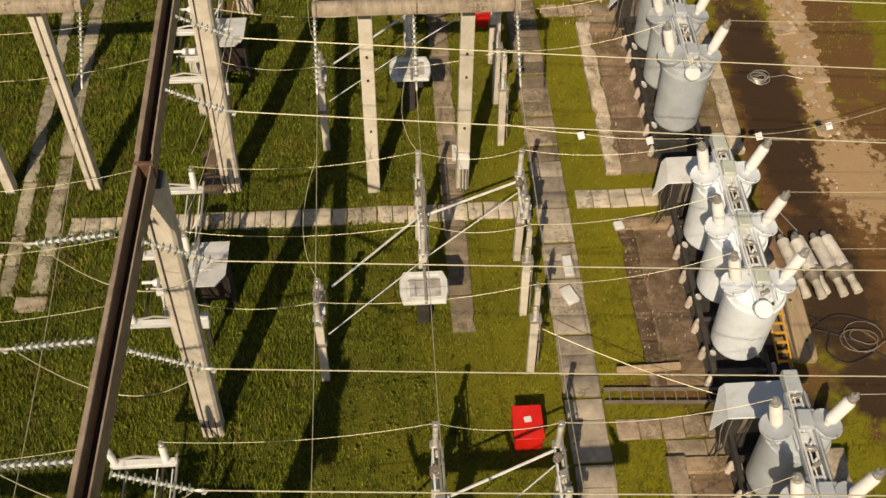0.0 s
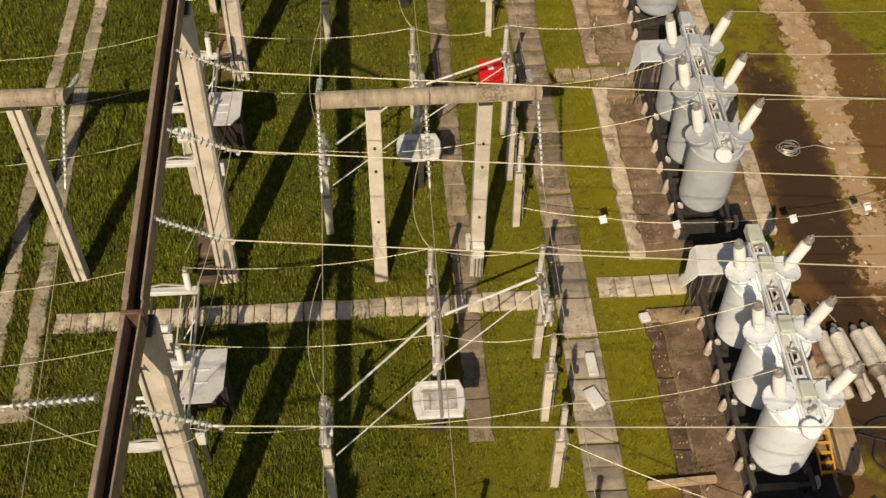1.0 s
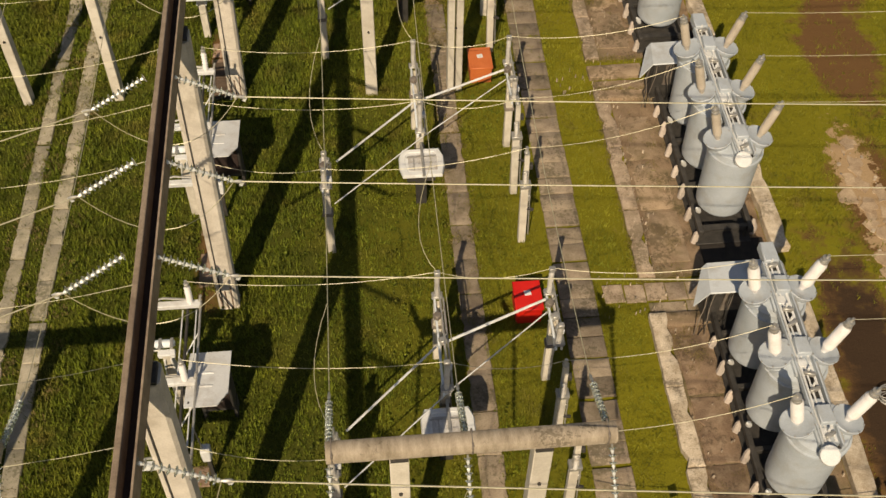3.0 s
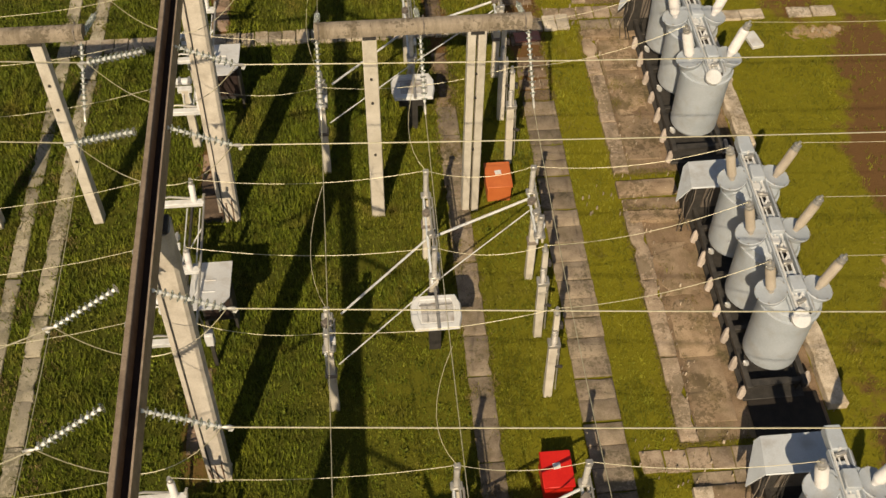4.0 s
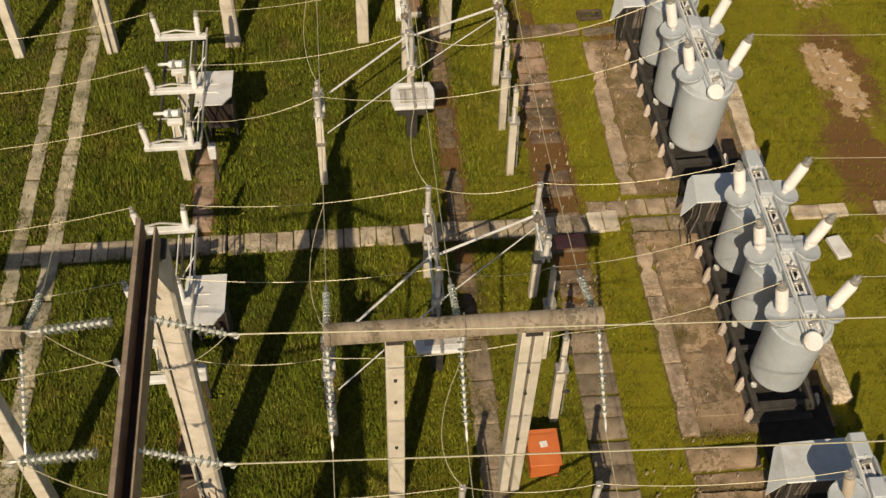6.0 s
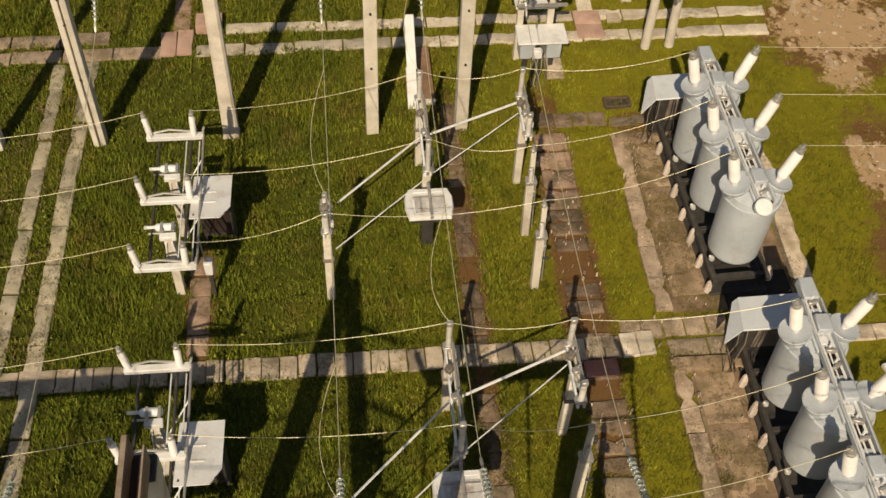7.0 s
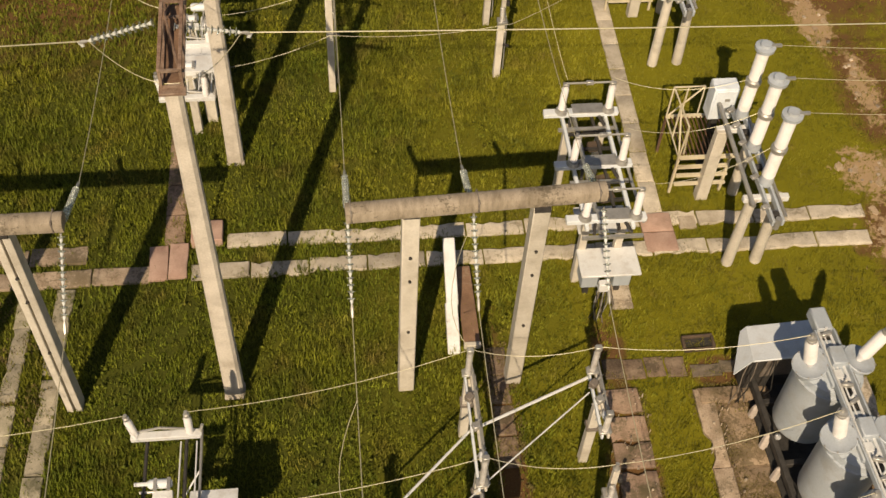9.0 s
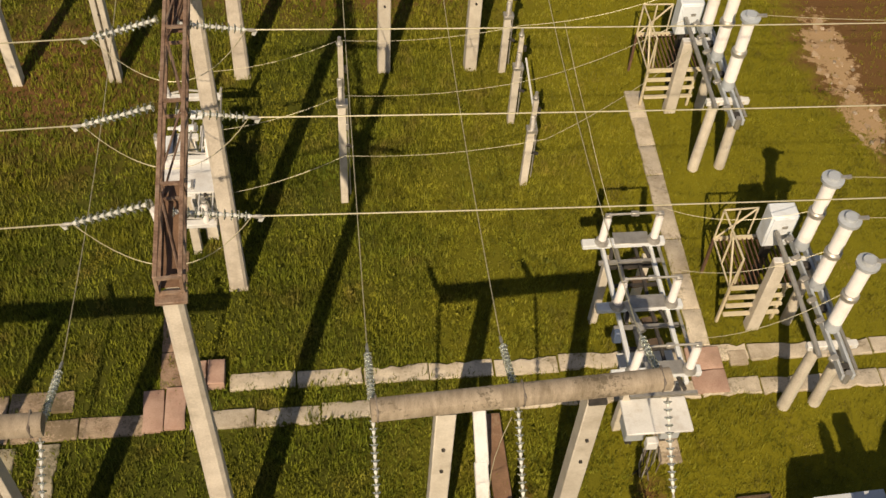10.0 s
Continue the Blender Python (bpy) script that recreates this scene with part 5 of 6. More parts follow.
t = thing("cable_chute", (0.93, 24.3, 0), "white steel cable chute leaning on a bracket", "cable chute")
part("upper_trough", one(box, (0.02, 1.15, 0.83), (0.22, 1.25, 0.10), (33, 0, 0), bevel=0.015), M_WHITE, t)
part("lower_trough", one(box, (0.0, 0.28, 0.26), (0.23, 0.95, 0.12), (33, 0, 0), bevel=0.015), M_WHITE, t)
part("bracket", one(box, (0.02, 1.35, 0.45), (0.08, 0.06, 0.94)), M_SHADE, t)
t = thing("board", (1.27, 25.1, 0), "rusty brown board over the trench end", "board")
part("plank", one(box, (0, 0.1, 0.1), (0.30, 1.75, 0.10), bevel=0.01), M_BROWN, t)
part("end_block", one(box, (0, -0.82, 0.11), (0.31, 0.09, 0.13), bevel=0.01), M_POST, t)

t = thing("red_board", (3.85, 17.18, 0.05, 0, 0, 3), "faded red painted board lying by the walkway", "board")
part("plank", one(box, (0, 0, 0.02), (0.62, 0.34, 0.04), bevel=0.006), M_FADED, t)
for x, y in ((-3.52, 0.86), (-3.47, 0.18), (-3.45, 12.75), (-3.42, 12.2)):
    t = thing("cable_pit_lid", (x, y, 0), "dark rusty brown raised lid of a cable pit", "pit lid", "cable pit lids")
    part("lid", one(box, (0, 0, 0.20), (0.44, 0.50, 0.16), (4, 3, 5), bevel=0.05), M_MUD, t)
    part("collar", one(box, (0, 0, 0.07), (0.36, 0.42, 0.18), bevel=0.02), M_SHADE, t)

t = thing("pit_frame", (5.48, 24.08, 0), "sunken dark concrete pit frame in the grass", "pit frame")
for dy in (-0.14, 0.14):
    part("side", one(box, (0, dy, 0.04), (0.60, 0.05, 0.10), (0, 2, 3), bevel=0.01), M_MUD, t)
for dx in (-0.28, 0.28):
    part("end", one(box, (dx, 0, 0.04), (0.05, 0.24, 0.10), bevel=0.01), M_MUD, t)
part("floor_plate", one(box, (0, 0, 0.01), (0.52, 0.24, 0.03)), M_SHADE, t)

# spare bushings stacked beside a breaker
for k, (x, y, turn, z) in enumerate(((8.30, -2.80, 6, 0.13), (8.60, -2.85, 6, 0.13), (8.80, -3.04, 7, 0.34), (8.98, -2.80, 10, 0.13), (9.34, -2.86, 9, 0.13), (9.62, -2.80, 12, 0.13))):
    t = thing("spare_bushing", (x, y, z, 0, 0, turn), ("brown" if k == 0 else "grimy white") + " porcelain bushing stacked with other spares on the ground", "bushing", "spare bushings")
    part("porcelain", one(lathe, (0, 0.82, 0.0), (0, 0.0, 0.0), ribbed(15, 0.125, 0.137, 0.02), 14), M_BROWN if k == 0 else M_PORCG, t)
    part("head", one(lathe, (0, 0.80, 0), (0, 1.0, 0), [(0, 0.10), (0.2, 0.10), (0.3, 0.07), (0.8, 0.065), (1, 0.03)], 10), M_GALV, t, "grey metal terminal cap")
    part("flange", one(lathe, (0, 0.02, 0), (0, -0.24, 0), [(0, 0.13), (0.1, 0.16), (0.3, 0.165), (0.45, 0.13), (1, 0.10)], 14), M_CLAY, t, "grey-brown metal flange")
    part("tail", one(lathe, (0, -0.22, 0), (0, -0.62, -0.03), [(0, 0.085), (0.5, 0.085), (0.55, 0.10), (1, 0.095)], 10), M_POST, t)
for k, (x, y) in enumerate(((8.62, -1.75), (8.95, -1.70))):
    t = thing("spare_rod", (x, y, 0.03, 0, 0, 24 + 5 * k), "thin pale metal rod lying on damp earth", "rod")
    part("bar", one(rod, (0, 0, 0), (0, 0.55, 0.05), 0.014, 6), M_GALV, t)

t = thing("step_ladder", (7.83, -4.62, 0), "yellow painted step ladder leaning beside the breaker", "ladder")
top, foot = Vector((-0.30, 0.25, 1.05)), Vector((0.02, -0.42, 0.0))
for x in (-0.13, 0.13):
    part("rail", one(rod, foot + Vector((x, 0, 0)), top + Vector((x, 0, 0)), 0.02, 6), M_YELLOW, t)
for k in range(6):
    c = foot.lerp(top, 0.1 + 0.16 * k)
    part("rung", one(box, c, (0.26, 0.05, 0.025)), M_YELLOW, t)

t = thing("ladder", (5.36, -5.6, 0.06, 0, 0, -3), "grey-brown weathered ladder lying in the grass", "ladder")
for y in (-0.14, 0.14):
    part("rail", one(box, (0, y, 0.03), (2.3, 0.045, 0.06)), M_CLAY, t)
for k in range(11):
    part("rung", one(rod, (-1.05 + 0.21 * k, -0.14, 0.03), (-1.05 + 0.21 * k, 0.14, 0.03), 0.014, 5), M_CLAY, t)
t = thing("timber_beam", (5.15, -5.0, 0.06, 0, 0, 2), "weathered squared timber lying on the kerb", "timber")
part("baulk", one(box, (0, 0, 0.06), (1.25, 0.13, 0.12), bevel=0.015), M_WOOD, t)
t = thing("timber_baulk", (8.22, -4.25, 0.2, 0, 0, -3), "thick weathered timber baulk with bolt holes on the kerb", "timber")
part("baulk", one(box, (0, 0, 0.10), (0.38, 1.75, 0.20), bevel=0.03), M_WOOD, t)
for hx, hy in ((0.05, -0.45), (-0.08, 0.5)):
    part("bolt_hole", one(rod, (hx, hy, 0.19), (hx, hy, 0.205), 0.035, 8), M_SHADE, t, "dark bolt hole")


def coil(x, y, label, mat, r=0.3, n=5, seed=3):
    rnd = random.Random(seed)
    t = thing("cable_coil", (x, y, 0.03), label, "cable")
    pts = []
    p1, p2, q = rnd.uniform(0, 6), rnd.uniform(0, 6), rnd.uniform(0.33, 0.45)
    for k in range(n * 16):
        a = 2 * math.pi * k / 16
        rr = r * (0.72 + 0.3 * math.sin(q * a + p1) + 0.16 * math.sin(1.7 * a + p2))
        pts.append((rr * math.cos(a), rr * 0.8 * math.sin(a), 0.02 + 0.012 * (k / 16)))
    pts += [(r + 0.4, 0.1, 0.01), (r + 0.8, -0.05, 0.01)]
    part("loop", one(tube, pts, 0.010, 5), mat, t)


coil(9.5, -4.5, "loose tangle of pale cable on trampled grass", M_CLAY, 0.45, 3, 8)
coil(9.25, 3.0, "loose tangled coil of pale cable on damp earth", M_GALV, 0.26, 6)
for k, pts in enumerate((((8.62, -3.9), (8.9, -4.3), (8.75, -4.75), (9.1, -5.05), (9.7, -4.8)), ((8.6, -4.2), (9.3, -4.5), (10.1, -5.1), (11.2, -5.3)), ((8.1, -4.6), (8.6, -4.2), (9.2, -3.9), (10.0, -4.2)))):
    t = thing("hose", (pts[0][0], pts[0][1], 0.03), "black rubber hose trailing over the ground", "hose")
    smooth = []
    P = [Vector((x - pts[0][0], y - pts[0][1], 0.0)) for x, y in pts]
    for a in range(len(P) - 1):
        p0, p1, p2, p3 = P[max(a - 1, 0)], P[a], P[a + 1], P[min(a + 2, len(P) - 1)]
        for s in (i / 6 for i in range(6)):
            smooth.append(0.5 * ((2 * p1) + (p2 - p0) * s + (2 * p0 - 5 * p1 + 4 * p2 - p3) * s * s + (3 * p1 - p0 - 3 * p2 + p3) * s ** 3))
    part("pipe", one(tube, smooth, 0.02, 6), M_BLACK, t)


# stay ropes and flagged line over the breakers
def flagged_line():
    a = Vector((2.9, 0.55, 1.4))
    pts = [Vector(p) for p in ((2.9, 0.78, 1.05), (4.52, 0.46, 1.0), (5.98, 0.23, 1.0), (8.38, 0.24, 1.0), (9.99, 0.47, 1.0), (13.0, 1.4, 1.1))]
    t = thing("warning_line", tuple(a), "thin rope with small white flags along the breaker", "rope")
    run = []
    for p, q in zip(pts, pts[1:]):
        run += sag(p, q, 0.05, 6)
    part("rope", one(tube, [p - a for p in run], 0.008, 4), M_WIRE, t)
    for p in pts[1:5]:
        part("flag", one(box, p - a + Vector((0, 0, -0.06)), (0.15, 0.02, 0.16), (-55, 0, 15)), M_FRESH, t, "small white cloth flag")


flagged_line()
low_wire([(2.95, -4.5, 1.0), (4.7, -5.3, 0.7), (6.4, -5.95, 0.5)], 0.03, 0.009, "pale rope tied to a post", "ropes")


# ---- live-tank breakers and the disconnector at the far end ----
def pole_breaker(x, y, slab=True):
    t = thing("pole_circuit_breaker", (x, y, 0), "three-pole breaker with tall double white porcelain columns on concrete posts", "circuit breaker", "pole breakers")
    for k in range(3):
        yy = 0.18 + 0.86 * k
        px = 0.16
        part("base_flange", one(lathe, (px, yy, 2.06), (px, yy, 2.28), [(0, 0.12), (0.4, 0.135), (1, 0.11)], 14), M_GREY, t)
        part("lower_porcelain", one(lathe, (px, yy, 2.26), (px, yy, 2.94), ribbed(14, 0.108, 0.122, 0.03), 16), M_PORC, t, "white ribbed porcelain column")
        part("middle_flange", one(lathe, (px, yy, 2.92), (px, yy, 3.06), [(0, 0.12), (0.2, 0.15), (0.8, 0.15), (1, 0.12)], 14), M_GALV, t)
        part("upper_porcelain", one(lathe, (px, yy, 3.05), (px, yy, 3.76), ribbed(14, 0.104, 0.118, 0.03), 16), M_PORC, t, "white ribbed porcelain column")
        cap = part("head", one(lathe, (px, yy, 3.75), (px, yy, 3.92), [(0, 0.12), (0.2, 0.185), (0.6, 0.19), (0.7, 0.11), (1, 0.10)], 16), M_GREY, t, "grey metal head with a wide rim")
        part("terminal", one(box, (px + 0.2, yy, 3.86), (0.2, 0.06, 0.04)), M_GALV, cap)
    for dx in (0.06, 0.24):
        part("base_beam", one(box, (dx, 0.72, 2.02), (0.05, 2.95, 0.15), bevel=0.01), M_GREY, t)
    for dy in (-0.55, 0.18, 0.6, 1.04, 1.5, 1.9):
        part("cross_piece", one(box, (0.15, dy, 2.02), (0.22, 0.12, 0.10), bevel=0.01), M_SHADE if round(dy * 10) % 4 else M_GREY, t)
        part("link_plate", one(box, (-0.02, dy + 0.12, 2.12), (0.16, 0.09, 0.06), (0, 0, 25), bevel=0.008), M_GALV, t)
    part("drive_pipe", one(rod, (0.32, -0.62, 2.06), (0.30, 1.9, 2.06), 0.03, 8), M_GALV, t)
    part("end_cap", one(rod, (0.15, -0.72, 1.86), (0.15, -0.72, 2.12), 0.06, 10), M_GALV, t)
    part("torque_tube", one(rod, (-0.2, -0.35, 2.05), (-0.2, 2.2, 2.12), 0.045, 8), M_GALV, t)
    for x0, y0, r in ((-0.13, -0.07, 0.115), (0.45, -0.04, 0.115), (0.45, 1.72, 0.11)):
        part("post", one(lathe, (x0, y0, 0), (x0 * 0.9, y0, 1.95), [(0, r), (1, r * 0.85)], 12), M_POST, t, "round pale concrete post")
    part("post", one(box, (-0.25, 1.65, 0.98), (0.25, 0.2, 1.98), taper=0.9, bevel=0.012), M_POST, t)
    part("head_beam", one(box, (0.14, -0.06, 1.92), (0.86, 0.12, 0.12), bevel=0.01), M_WHITE, t)
    part("head_beam", one(box, (0.1, 1.70, 1.92), (0.9, 0.12, 0.12), bevel=0.01), M_WHITE, t)
    cab = part("drive_cabinet", one(box, (-0.06, 2.48, 1.98), (0.50, 0.34, 0.82), bevel=0.02), M_FRESH, t, "white drive cabinet with a chamfered front")
    part("door", one(box, (-0.06, 2.30, 1.98), (0.42, 0.02, 0.72), bevel=0.005), M_FRESH, cab)
    part("label_plate", one(box, (-0.02, 2.286, 2.12), (0.10, 0.01, 0.07)), M_GALV, cab)
    part("cabinet_leg", one(box, (-0.06, 2.52, 0.79), (0.12, 0.12, 1.58)), M_SHADE, t)
    # service platform with a railing on two sides and rungs at the front
    fx0, fx1, fy0, fy1, fz, top = -0.88, 0.28, 1.80, 2.95, 1.05, 1.88
    deck = part("platform", one(box, ((fx0 + fx1) / 2, fy0, fz), (fx1 - fx0, 0.05, 0.08)), M_CREAM, t, "cream steel service platform")
    part("platform_beam", one(box, ((fx0 + fx1) / 2, fy1, fz), (fx1 - fx0, 0.05, 0.08)), M_CREAM, t)
    for i in range(14):
        xx = fx0 + (fx1 - fx0) * i / 13
        part("slat", one(box, (xx, (fy0 + fy1) / 2, fz - 0.01), (0.020, fy1 - fy0, 0.03)), M_RUST if i else M_CREAM, deck)
    ym = (fy0 + fy1) / 2
    for p, q in (((fx0, fy0, fz), (fx0, fy0 - 0.05, top + 0.1)), ((fx0, fy1, fz), (fx0, fy1, top)), ((fx0, fy0 - 0.05, top + 0.1), (fx0, fy1, top)), ((fx0, ym, fz), (fx0, ym, top + 0.05)),
                 ((fx0, fy0, fz), (fx0, ym, top + 0.05)), ((fx0, fy0 - 0.05, top + 0.1), (fx0 + 0.12, fy0 + 0.1, fz)), ((fx0, fy1, top), (fx0 + 0.68, fy1 + 0.08, top - 0.08)), ((fx0 + 0.68, fy1 + 0.08, fz), (fx0 + 0.68, fy1 + 0.08, top - 0.08)), ((fx0 + 0.3, fy1, fz), (fx0 + 0.3, fy1, top)), ((fx0, fy1, fz), (fx0 + 0.68, fy1 + 0.08, top - 0.08))):
        part("rail", one(rod, p, q, 0.019, 6), M_CREAM, deck)
    for x0 in (fx0, fx1 - 0.1):
        for y0 in (fy0, fy1):
            part("platform_leg", one(box, (x0, y0, fz / 2), (0.05, 0.05, fz)), M_CREAM if y0 == fy0 else M_RUST, t)
    for i in range(3):
        part("step", one(box, ((fx0 + fx1) / 2 - 0.04, fy0 - 0.05 - 0.03 * i, fz - 0.22 * (i + 1)), (fx1 - fx0 - 0.1, 0.07, 0.05)), M_CREAM, deck)
    if slab:
        part("foot_slab", one(box, (-0.70, 0.95, 0.04), (0.34, 0.3, 0.08), bevel=0.01), M_SLAB, t)
    for k in range(3):
        low_wire([(x + 0.46, y + 0.18 + 0.86 * k, 3.86), (x + 12.0, y + 0.9 + 0.86 * k, 3.7)], 0.45)


pole_breaker(6.64, 26.0)
pole_breaker(6.37, 31.72, slab=False)


def far_disconnector(x, y):
    t = thing("bus_disconnector", (x, y, 0), "three-pole disconnector with tall white insulators on galvanised posts", "disconnector")
    for k, yy in enumerate((0.03, 1.33, 2.68)):
        part("crossbar", one(box, (-0.02, yy, 2.04), (1.46, 0.17, 0.10), bevel=0.012), M_GREYW, t, "pale grey steel crossbar")
        part("crossbar_plate", one(box, (0.12, yy + 0.05, 2.095), (0.62, 0.26, 0.02), bevel=0.005), M_GALV, t)
        part("under_bar", one(box, (0.05, yy - 0.34, 1.93), (1.1, 0.06, 0.06)), M_GALV, t)
        for s in (-1, 1):
            part("post_insulator", one(lathe, (0.05 + 0.46 * s, yy, 2.12), (0.05 + 0.45 * s, yy, 2.76), ribbed(10, 0.056, 0.072), 12), M_PORC, t, "white post insulator")
            part("insulator_foot", one(lathe, (0.05 + 0.46 * s, yy, 2.08), (0.05 + 0.46 * s, yy, 2.16), [(0, 0.13), (1, 0.10)], 12), M_GALV, t)
            part("terminal", one(box, (0.05 + 0.45 * s, yy, 2.79), (0.11, 0.08, 0.07), bevel=0.01), M_GALV, t)
            part("lever", one(box, (0.05 + 0.30 * s, yy - 0.16, 2.0), (0.06, 0.34, 0.05), (0, 0, 14 * s), bevel=0.008), M_SHADE, t)
        part("blade", one(rod, (-0.40, yy, 2.82), (0.50, yy, 2.82), 0.020, 6), M_GALV, t, "pale metal switch blade")
        part("blade_contact", one(box, (0.05, yy, 2.82), (0.14, 0.07, 0.08), bevel=0.01), M_GALV, t)
    for s in (-1, 1):
        part("rail", one(box, (0.04 + 0.42 * s, 1.35, 1.95), (0.07, 3.0, 0.09), bevel=0.01), M_GREYW, t)
        for yy in (0.2, 2.45):
            part("leg", one(box, (0.04 + 0.34 * s, yy, 0.96), (0.15, 0.15, 1.93), taper=0.92, bevel=0.012), M_POST, t)
    part("rail", one(box, (0.22, 1.35, 1.88), (0.05, 2.9, 0.06)), M_SHADE, t)
    part("shaft", one(rod, (-0.12, -0.2, 1.85), (-0.12, 2.75, 1.85), 0.045, 8), M_GALV, t)
    part("earthing_shaft", one(rod, (0.66, -0.05, 1.98), (0.60, 2.7, 1.98), 0.03, 8), M_GALV, t)
    for yy in (0.62, 1.05, 1.9, 2.3):
        part("brace", one(box, (0.06, yy, 1.84), (0.84, 0.05, 0.06)), M_SHADE, t)
        part("spring_box", one(box, (0.16, yy + 0.1, 1.80), (0.26, 0.16, 0.14), (0, 0, 8), bevel=0.01), M_MUD, t)
    part("shelf", one(box, (0.06, 0.48, 1.45), (0.95, 0.62, 0.04), bevel=0.006), M_WHITE, t, "white sheet shelf under the crossbars")
    part("blue_joint", one(box, (-0.42, 0.95, 1.8), (0.16, 0.18, 0.3), bevel=0.02), M_BLUE, t, "dark blue drive joint")
    part("earthing_blade", one(rod, (-0.26, 1.35, 2.15), (-0.10, 0.75, 2.15), 0.05, 8), M_GALV, t)
    roof = part("drive_roof", one(box, (0.15, -0.17, 1.0), (1.12, 0.66, 0.05), bevel=0.012), M_WHITE, t, "flat white sheet roof over the drives")
    for s in (-1, 1):
        part("drive", one(box, (0.15 + 0.3 * s, -0.10, 0.68), (0.34, 0.40, 0.56), bevel=0.015), M_GREY, t)
        part("drive_leg", one(box, (0.15 + 0.3 * s, -0.10, 0.2), (0.10, 0.10, 0.42)), M_SHADE, t)
    part("front_box", one(box, (0.02, -0.56, 0.80), (0.20, 0.14, 0.22), bevel=0.015), M_WHITE, t)
    sway = random.Random(77)
    for k in range(9):
        dx = -0.12 + 0.035 * k
        part("cable", one(tube, [(dx, -0.60, 0.72), (dx + sway.uniform(-0.08, 0.08), -0.72 + sway.uniform(-0.06, 0.06), 0.40), (dx + sway.uniform(-0.12, 0.12), -0.78 + sway.uniform(-0.1, 0.1), 0.0)], 0.012, 5), (M_BLACK, M_GALV, M_CLAY)[k % 3], t)


far_disconnector(3.72, 25.52)
low_wire([(3.36, 28.3, 2.82), (3.0, 29.2, 3.9), (2.8, 31.0, 4.6)], 0.05)
for k in range(3):
    low_wire([(4.25, 25.65 + 1.33 * k, 2.82), (6.66, 26.2 + 0.86 * k, 3.0)], 0.28)

# posts of the next bay
for x, y, h in ((-1.03, 31.2, 4.1), (2.62, 31.45, 2.4), (2.6, 33.22, 2.4), (2.62, 34.8, 2.4)):
    support_post(x, y, h, 0.155)
rl = thing("linkage_pipe", (2.70, 33.0, 2.0), "thin steel linkage rod between two posts", "pipe", "linkage pipes")
part("tube", one(rod, (0, 0, 0), (0.02, -1.5, -0.4), 0.02, 6), M_WHITE, rl)
for k in range(3):
    low_wire([(-3.47, 29.3 + 1.56 * k, 2.45), (-1.03, 29.9 + 1.5 * k, 2.7), (2.62, 30.3 + 1.55 * k, 2.5), (5.6, 31.9 + 0.8 * k, 3.1)], 0.15)
line_disconnector(29.65)
for yb in (30.05,):
    t = thing("control_cabinet", (-3.60, yb, 0), "white outdoor control cabinet with a flat roof sheet", "cabinet", "control cabinets")
    part("roof", one(box, (0, 0.36, 1.65), (0.64, 0.72, 0.05), (-9, 0, 0), bevel=0.01), M_WHITE, t)
    part("body", one(box, (0, 0.46, 1.2), (0.52, 0.36, 0.80), bevel=0.02), M_WHITE, t)
    part("plinth", one(box, (0, 0.4, 0.4), (0.22, 0.22, 0.80)), M_POST, t)
    part("dial", one(box, (0.1, 0.16, 1.2), (0.2, 0.03, 0.3)), M_GALV, t)
    part("side_plate", one(box, (0.12, 1.56, 1.70), (0.42, 0.30, 0.03), (-3, 0, 0), bevel=0.006), M_WHITE, t)
    part("drum", one(lathe, (-0.30, 1.92, 1.78), (0.14, 1.92, 1.78), [(0, 0.06), (0.1, 0.09), (0.9, 0.09), (1, 0.06)], 12), M_GREYW, t)
    for k in range(3):
        part("link", one(rod, (-0.30 + 0.22 * k, 1.10, 1.72), (-0.22 + 0.2 * k, 1.85, 1.76), 0.018, 6), M_GALV, t)
    part("side_plate", one(box, (-0.55, 1.25, 1.66), (0.34, 0.5, 0.03), (2, 3, 5), bevel=0.006), M_GREYW, t)
    part("stay", one(box, (0.1, 1.5, 0.84), (0.10, 0.10, 1.68)), M_POST, t)
    part("canopy", one(box, (-0.24, 0.36, 1.74), (1.0, 0.78, 0.03), (-3, 0, 0), bevel=0.008), M_WHITE, t, "broad flat white sheet canopy")
    for k in range(5):
        part("grille_bar", one(box, (-0.02 + 0.07 * k, 0.92, 1.70), (0.03, 0.34, 0.04), bevel=0.006), M_WHITE, t)
        part("pipe", one(rod, (-0.1 + 0.06 * k, -0.1, 1.2), (-0.1 + 0.06 * k, 0.0, 1.68), 0.014, 5), M_GALV, t)


